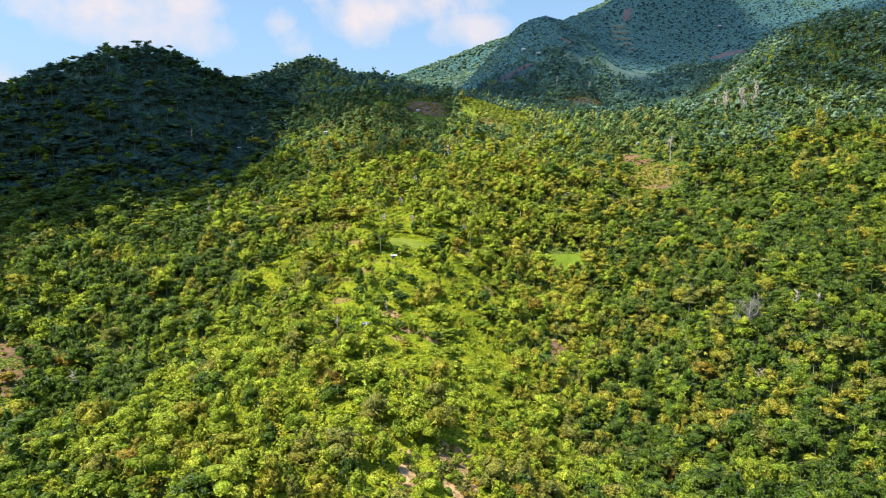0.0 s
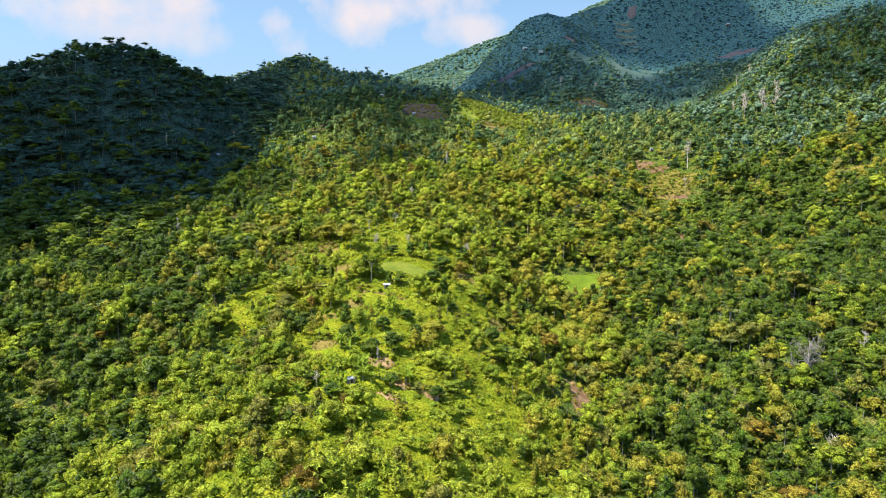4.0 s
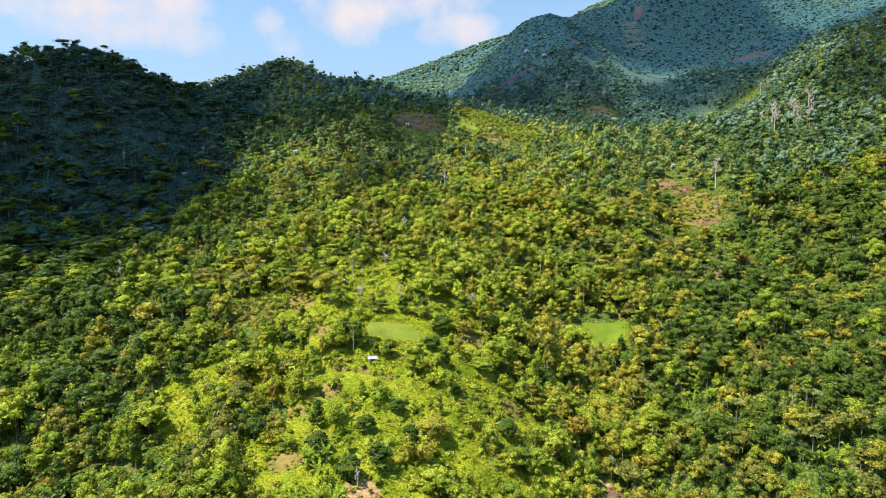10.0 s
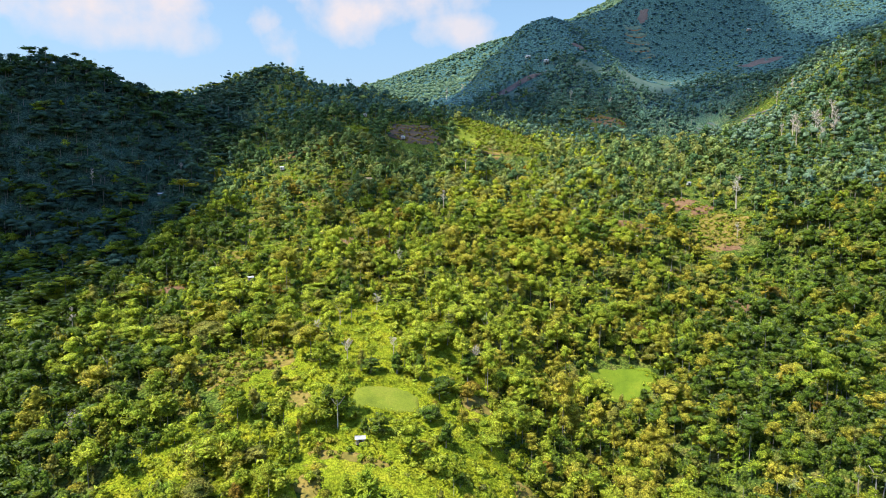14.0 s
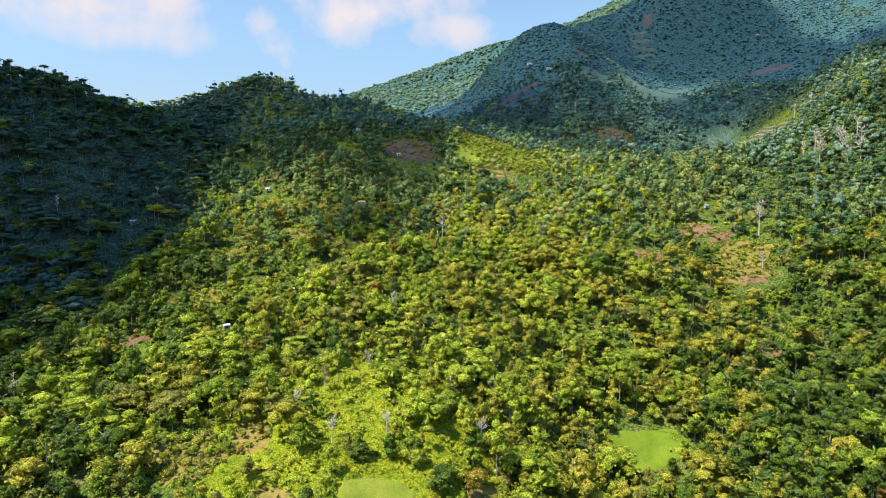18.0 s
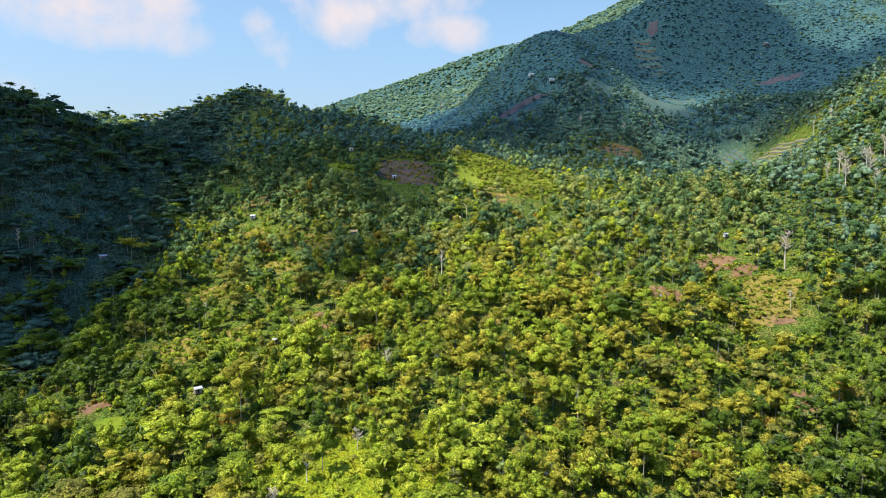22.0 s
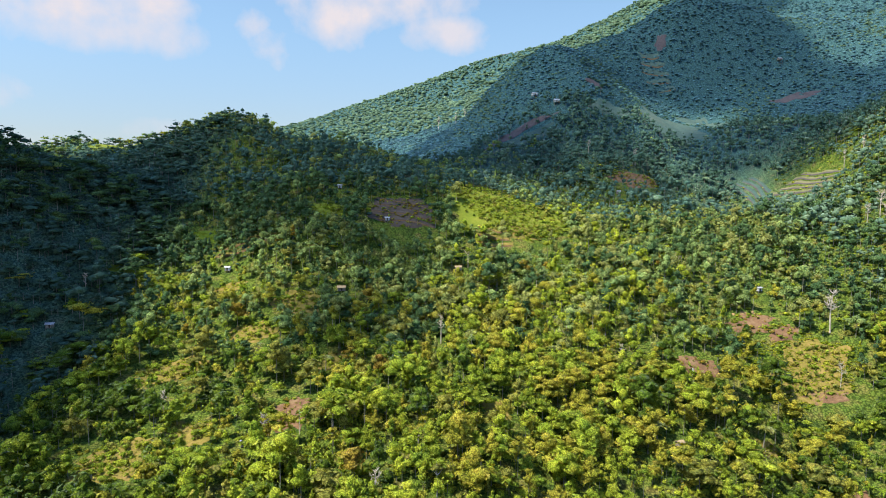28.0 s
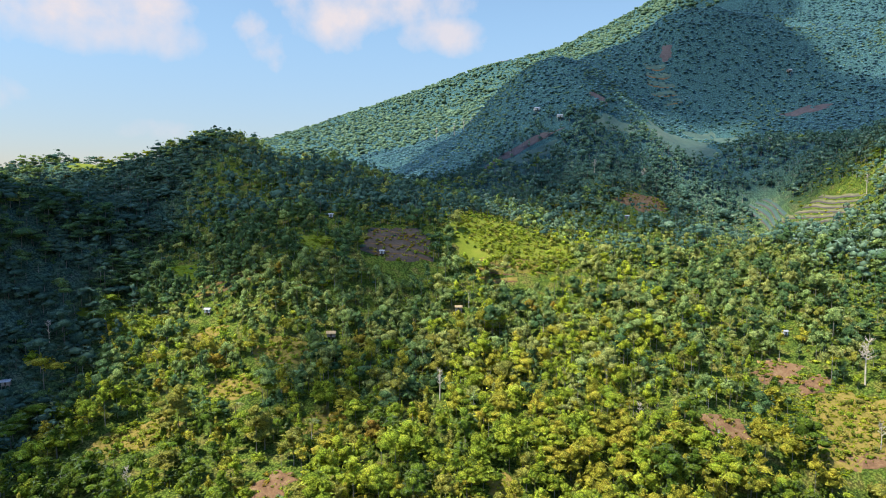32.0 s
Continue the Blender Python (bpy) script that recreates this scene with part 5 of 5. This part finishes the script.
# the steep cut above the landslip
def earth_bank(x, y, wide, tall, turn, seed):
    """A broken face of earth with a ragged lip, its back sunk into the slope."""
    cols, rows, vs, fs = 15, 7, [], []
    c, s = math.cos(turn), math.sin(turn)
    for j in range(rows):
        v = j / (rows - 1)
        for i in range(cols):
            u = i / (cols - 1) - 0.5
            px = u * wide
            lip = 0.75 + 0.25 * math.sin(5 * u * math.pi + seed) - 1.2 * u * u
            py = 1.6 * v + 0.35 * math.sin(7 * u + 3 * v + seed) + 0.2 * math.sin(17 * u + 9 * v)
            gx, gy = x + c * px - s * py, y + s * px + c * py
            vs.append((gx, gy, float(height(x + c * px, y + s * px)) - 0.6 + tall * lip * v))
    back = len(vs)
    for i in range(cols):
        gx, gy, gz = vs[(rows - 1) * cols + i]
        vs.append((gx - s * 4.0, gy + c * 4.0, float(height(gx - s * 4.0, gy + c * 4.0)) - 0.4))
    for j in range(rows):
        for i in range(cols - 1):
            a = j * cols + i
            fs.append((a, a + 1, a + cols + 1, a + cols))
    return tagged(new("earth_bank", tri_mesh("earth_bank", vs, fs, PALE_SOIL)), "steep broken bank of tan earth at a landslip", "earth bank", kind="structure")


earth_bank(4, 182, 11, 3.6, 0.05, 0.4)
earth_bank(-9, 165, 6, 4.0, 0.1, 1.7)
earth_bank(63, 343, 9, 3.0, 0.1, 2.6)
earth_bank(184, 645, 16, 2.2, 0.15, 0.9)


def bare_tree(x, y, tall, spread, seed):
    """A leafless pale trunk with forked limbs and twigs."""
    r = np.random.default_rng(seed)
    e = thing("dead_tree", (x, y, float(height(x, y))), "bare pale grey tree without leaves" + (", tall trunk" if tall > 18 else ""), "dead tree", "bare trees", r.uniform(0, 6.28))
    top = np.array((r.uniform(-0.5, 0.5), r.uniform(-0.5, 0.5), tall))
    mid = np.array((r.uniform(-0.3, 0.3), r.uniform(-0.3, 0.3), tall * 0.5))
    wide = 0.10 + (0.015 if tall >= 16 else 0.008) * tall
    part("trunk", tri_mesh("trunk", *pole([(0, 0, -0.6), mid, top], (wide, wide * 0.75, 0.06), 6), DEADWOOD), e)
    fan = spread >= 7
    wood_of = BARK if fan else DEADWOOD
    for k in range(26 if fan else 15):
        h = tall * (r.uniform(0.12, 0.8) if fan else r.uniform(0.5, 0.95))
        a = k * 2.4 + r.uniform(-0.5, 0.5)
        start = mid + (top - mid) * (h / tall - 0.5) * 2 if h > tall / 2 else mid * (2 * h / tall)
        out = spread * r.uniform(0.55, 1.0) * (1.25 - 0.7 * h / tall)
        end = start + np.array((out * math.cos(a), out * math.sin(a), out * r.uniform(0.5, 1.1)))
        bend = (start + end) / 2 + np.array((0, 0, -0.12 * out))
        limb = part("limb", tri_mesh("limb", *pole([start, bend, end], (wide * 0.5, wide * 0.36, 0.05), 4), wood_of), e)
        pieces = []
        for _ in range(7):
            q = r.uniform(0.35, 1.0)
            p0 = start + (end - start) * q
            p1 = p0 + r.normal(size=3) * out * 0.28 + np.array((0, 0, out * 0.25))
            pieces.append(pole([p0, (p0 + p1) / 2 + r.normal(size=3) * 0.08, p1], (wide * 0.24, wide * 0.18, 0.03), 3))
        part("side_branch", tri_mesh("side_branch", *gathered(pieces), wood_of), limb)
    return e


for k, (x, y, tall, spread) in enumerate(BARE):
    bare_tree(x, y, tall, spread, 60 + k)

# ---- palms and bananas ----


def blade_mesh(name, length, width, droop, mat, folds=5):
    """A long arching leaf with a raised midrib."""
    vs, fs = [], []
    for k in range(folds + 1):
        u = k / folds
        w = width * math.sin(math.pi * min(1, 0.12 + 0.88 * u)) * 0.5 + 0.02
        x, z = length * u * (1 - 0.18 * u * droop), length * (0.55 * u - 0.75 * droop * u * u)
        vs += [(x, -w, z - 0.25 * w), (x, 0, z), (x, w, z - 0.25 * w)]
    for k in range(folds):
        for j in (0, 1):
            a = 3 * k + j
            fs += [(a, a + 3, a + 4), (a, a + 4, a + 1)]
    return tri_mesh(name, vs, fs, mat)


def frond_mesh(length, droop, seed):
    """A palm frond: a rib with many narrow leaflets on both sides."""
    r = np.random.default_rng(seed)
    vs, fs = [], []
    for k in range(16):
        u = 0.12 + 0.88 * k / 15
        p = np.array((length * u * (1 - 0.2 * u * droop), 0, length * (0.5 * u - 0.85 * droop * u * u)))
        l = 0.26 * length * math.sin(math.pi * min(1.0, 0.25 + 0.72 * u))
        for s in (-1, 1):
            n = len(vs)
            tip = p + np.array((0.35 * l, s * l, -0.35 * l + r.uniform(-0.1, 0.1)))
            vs += [p - (0.10, 0, 0), p + (0.12, 0, 0), tip]
            fs.append((n, n + 1, n + 2))
    rib_v, rib_f = pole([(0, 0, 0), (length * 0.5 * (1 - 0.1 * droop), 0, length * (0.25 - 0.21 * droop)), (length * (1 - 0.2 * droop), 0, length * (0.5 - 0.85 * droop))], (0.06, 0.05, 0.02), 3)
    v, f = gathered([(np.array(vs), np.array(fs)), (rib_v, rib_f)])
    return tri_mesh("frond", v, f, LEAF["palm"])


FRONDS = [frond_mesh(3.4, d, 5 + k) for k, d in enumerate((0.35, 0.7, 1.05))]
palm_trunk = tri_mesh("trunk", *pole([(0, 0, -0.4), (0.15, 0, 2.5), (0.1, 0.1, 5.0), (0.3, 0, 7.0)], (0.22, 0.16, 0.14, 0.13), 6), BARK)
palm = thing("palm", (128, 344, float(height(128, 344))), "coconut palm with arching yellow-green fronds", "palm", "palms on the slope")
part("trunk", palm_trunk, palm)
for k in range(14):
    f = part("frond", FRONDS[k % 3], palm)
    f.matrix_basis = Matrix.LocRotScale((0.3, 0, 7.0), Euler((0, 0.25 - 0.5 * (k % 3) / 2, k * 2.4)), (1, 1, 1))
r = np.random.default_rng(77)
PALMS = [(133, 337), (141, 352), (120, 368), (182, 372), (205, 392), (222, 412), (98, 552), (160, 430), (-52, 590), (-88, 602), (172, 520), (120, 470), (60, 600), (-30, 640), (196, 440), (176, 348), (110, 505), (150, 560)]
for x, y in PALMS:
    copy_thing(palm, Matrix.LocRotScale((x, y, float(height(x, y)) - r.uniform(0, 1.5)), Euler((r.uniform(-0.08, 0.08), r.uniform(-0.08, 0.08), r.uniform(0, 6.28))), None) @ Matrix.Scale(r.uniform(1.15, 1.5), 4))

BLADES = [blade_mesh("leaf", 2.5, 0.62, d, LEAF["banana"]) for d in (0.3, 0.6, 1.0)]
stem = tri_mesh("stem", *pole([(0, 0, -0.3), (0.03, 0, 1.0), (0, 0, 2.0)], (0.16, 0.13, 0.08), 6), rough_material("banana_stem", [(0.3, (0.16, 0.19, 0.06)), (0.7, (0.27, 0.29, 0.12))], 1.0, 6.0))
banana = thing("banana_plant", (-35, 312, float(height(-35, 312))), "banana plant with broad arching light green leaves", "banana plant", "banana plants on the slope")
part("stem", stem, banana)
for k in range(8):
    f = part("leaf", BLADES[k % 3], banana)
    f.matrix_basis = Matrix.LocRotScale((0, 0, 1.95), Euler((0, -0.35 + 0.25 * (k % 3), k * 2.4)), (1, 1, 1))
for cx, cy, rad, m in CLUMPS:
    for _ in range(m):
        x, y = cx + r.normal() * rad * 0.5, cy + r.normal() * rad * 0.5
        copy_thing(banana, Matrix.LocRotScale((x, y, float(land(x, y)) + 0.9), Euler((r.uniform(-0.1, 0.1), r.uniform(-0.1, 0.1), r.uniform(0, 6.28))), None) @ Matrix.Scale(r.uniform(1.15, 1.6), 4))

# ---- huts ----


def box(name, x0, x1, y0, y1, z0, z1, mat, parent, label="", bevel=0.02):
    bm = bmesh.new()
    bmesh.ops.create_cube(bm, size=1.0)
    for v in bm.verts:
        v.co = ((x0 + x1) / 2 + v.co.x * (x1 - x0), (y0 + y1) / 2 + v.co.y * (y1 - y0), (z0 + z1) / 2 + v.co.z * (z1 - z0))
    bmesh.ops.bevel(bm, geom=bm.edges[:], offset=bevel, segments=1, affect="EDGES")
    me = bpy.data.meshes.new(name)
    bm.to_mesh(me)
    bm.free()
    me.materials.append(mat)
    return part(name, me, parent, label)


def roof_slope(length, run, rise, side, mat, thick=0.06, waves=True):
    """One corrugated or thatched slope from the ridge down to the eaves."""
    cols, vs, fs = 25 if waves else 9, [], []
    for k in range(cols):
        x = -length / 2 + length * k / (cols - 1)
        d = 0.05 * (k % 2) if waves else 0.05 * math.sin(k * 2.3)
        for u, s in ((0.0, 0), (1.0, 0), (1.0, -1), (0.0, -1)):
            vs.append((x, side * run * u, rise * (1 - u) + d + s * thick))
    for k in range(cols - 1):
        for j in range(4):
            a, b = 4 * k + j, 4 * k + (j + 1) % 4
            fs.append((a, b, b + 4, a + 4))
    fs += [(0, 3, 2, 1), (4 * cols - 4, 4 * cols - 3, 4 * cols - 2, 4 * cols - 1)]
    return tri_mesh("roof_slope", vs, fs, mat)


def hut(x, y, turn, length, roof):
    deep, wall_h, over = length * 0.8, 1.9, 0.45
    mats = {"tin": (TIN, PLANK, "small plank hut with a pale weathered tin roof"), "thatch": (THATCH, PLANK, "small plank hut with a brown thatched roof"),
            "white": (TIN, PLASTER, "small white plastered farmhouse with a pale tin roof")}[roof]
    c, s = math.cos(turn), math.sin(turn)
    floor = max(float(height(x + c * u - s * v, y + s * u + c * v)) for u in (-length / 2, length / 2) for v in (-deep / 2, deep / 2)) + 0.1
    e = thing("hut", (x, y, floor), mats[2], "hut", "huts on the slopes", turn)
    l, d = length / 2, deep / 2
    box("floor_slab", -l - 0.1, l + 0.1, -d - 0.1, d + 0.1, -0.12, 0.0, PLANK, e)
    for px in (-l + 0.1, 0, l - 0.1):
        for py in (-d + 0.1, d - 0.1):
            gz = float(height(x + c * px - s * py, y + s * px + c * py)) - floor
            box("post", px - 0.08, px + 0.08, py - 0.08, py + 0.08, gz - 0.3, -0.12, PLANK, e)
    wall = mats[1]
    dw = length * 0.12
    front = box("front_wall", -l, -dw - 0.42, -d, -d + 0.1, 0, wall_h, wall, e)
    box("front_wall", dw + 0.42, l, -d, -d + 0.1, 0, wall_h, wall, e)
    if dw > 0.1:
        box("front_wall", -dw - 0.42, -0.42, -d, -d + 0.1, 0, wall_h, wall, e)
        box("front_wall", 0.42, dw + 0.42, -d, -d + 0.1, 0, wall_h, wall, e)
    box("door", -0.40, 0.40, -d + 0.03, -d + 0.08, 0, 1.75, DOORWOOD, front, "dark wooden door")
    box("lintel", -0.42, 0.42, -d, -d + 0.1, 1.76, wall_h, wall, front)
    box("back_wall", -l, l, d - 0.1, d, 0, wall_h, wall, e)
    box("side_wall", -l, -l + 0.1, -d + 0.1, d - 0.1, 0, wall_h, wall, e)
    box("side_wall", l - 0.1, l, -d + 0.1, d - 0.1, 0, wall_h, wall, e)
    rise = deep * 0.34
    for side in (-1, 1):
        g = part("roof_slope", roof_slope(length + 2 * over, d + over, rise, side, mats[0], 0.06 if roof != "thatch" else 0.2, roof != "thatch"), e)
        g.location.z = wall_h - rise * over / (d + over) + 0.12
    for end in (-l + 0.05, l - 0.05):
        gv = np.array([(end - 0.04, -d, wall_h), (end - 0.04, d, wall_h), (end - 0.04, 0, wall_h + rise * d / (d + over)), (end + 0.04, -d, wall_h), (end + 0.04, d, wall_h), (end + 0.04, 0, wall_h + rise * d / (d + over))])
        gf = [(0, 1, 2), (3, 5, 4), (0, 2, 5), (0, 5, 3), (1, 4, 5), (1, 5, 2), (0, 3, 4), (0, 4, 1)]
        part("gable", tri_mesh("gable", gv, gf, wall), e)
    return e


for h in HUTS:
    hut(*h)

# a white post and a felled trunk on the bare soil
gz = float(height(132, 595))
e = thing("post", (132, 595, gz), "white painted concrete post on bare soil", "post")
box("shaft", -0.35, 0.35, -0.35, 0.35, -0.3, 3.6, PLASTER, e, bevel=0.05)
box("cap", -0.45, 0.45, -0.45, 0.45, 3.6, 3.8, PLASTER, e, bevel=0.05)
e = thing("log", (137, 591, float(height(137, 591)) + 0.35), "pale felled trunk lying on bare soil", "log", "", -0.35)
part("trunk", tri_mesh("trunk", *pole([(-4.5, 0, 0.1), (0, 0.2, 0.05), (4.5, 0.1, -0.1)], (0.42, 0.36, 0.25), 8), DEADWOOD), e)
part("limb", tri_mesh("limb", *pole([(2.5, 0.1, 0), (3.4, 1.1, 0.5), (4.2, 1.8, 0.6)], (0.18, 0.13, 0.05), 5), DEADWOOD), e)

# ---- terraces ----


def terrace(x, y, width, count, step, mat, bend, turn=0.0, earth=None):
    """Curved level steps cut into the slope, each with a tread and an earth face."""
    for k in range(count):
        vs, fs, m = [], [], 17
        for j in range(m):
            u = 2 * j / (m - 1) - 1
            w = width * (1 - 0.06 * k)
            along, up = u * w / 2, k * step + bend * u * u + 0.8 * math.sin(3 * u + k)
            ca, sa = math.cos(turn), math.sin(turn)
            spot = [(x + along * ca - q * sa, y + along * sa + q * ca) for q in (up - 0.4, up, up + step * 0.62, up + step * 0.66)]
            h = [float(height(*p)) for p in spot]
            z = h[1] + 0.9 * (1 - u ** 6)
            vs += [(*spot[0], h[0] - 0.4), (*spot[1], z), (*spot[2], max(z, h[2]) + 0.02), (*spot[3], h[2] - 0.5)]
        for j in range(m - 1):
            for q in range(3):
                a = 4 * j + q
                fs.append((a, a + 4, a + 5, a + 1))
        me = tri_mesh("terrace_step", vs, fs, earth or SOIL)
        me.materials.append(mat)
        me.polygons.foreach_set("material_index", np.array([1 if q == 1 else 0 for _ in range(m - 1) for q in range(3)], np.int32))
        tagged(new("terrace_step", me), "farmed terrace step with an earth face", "terrace", kind="structure")


terrace(320, 832, 84, 6, 5.0, FAR_STRAW, -2, -1.6, FAR_SOIL)
terrace(46, 716, 26, 3, 6.5, STRAW, 3)
terrace(-18, 728, 46, 4, 6.5, DULL_SOIL, -2)
terrace(318, 1136, 44, 5, 9.0, HAZY_GRASS, 4)
terrace(308, 888, 40, 4, 5.4, HAZY_GRASS, -2, -1.45, FAR_SOIL)
terrace(-118, 694, 40, 2, 7.0, STRAW, 2)
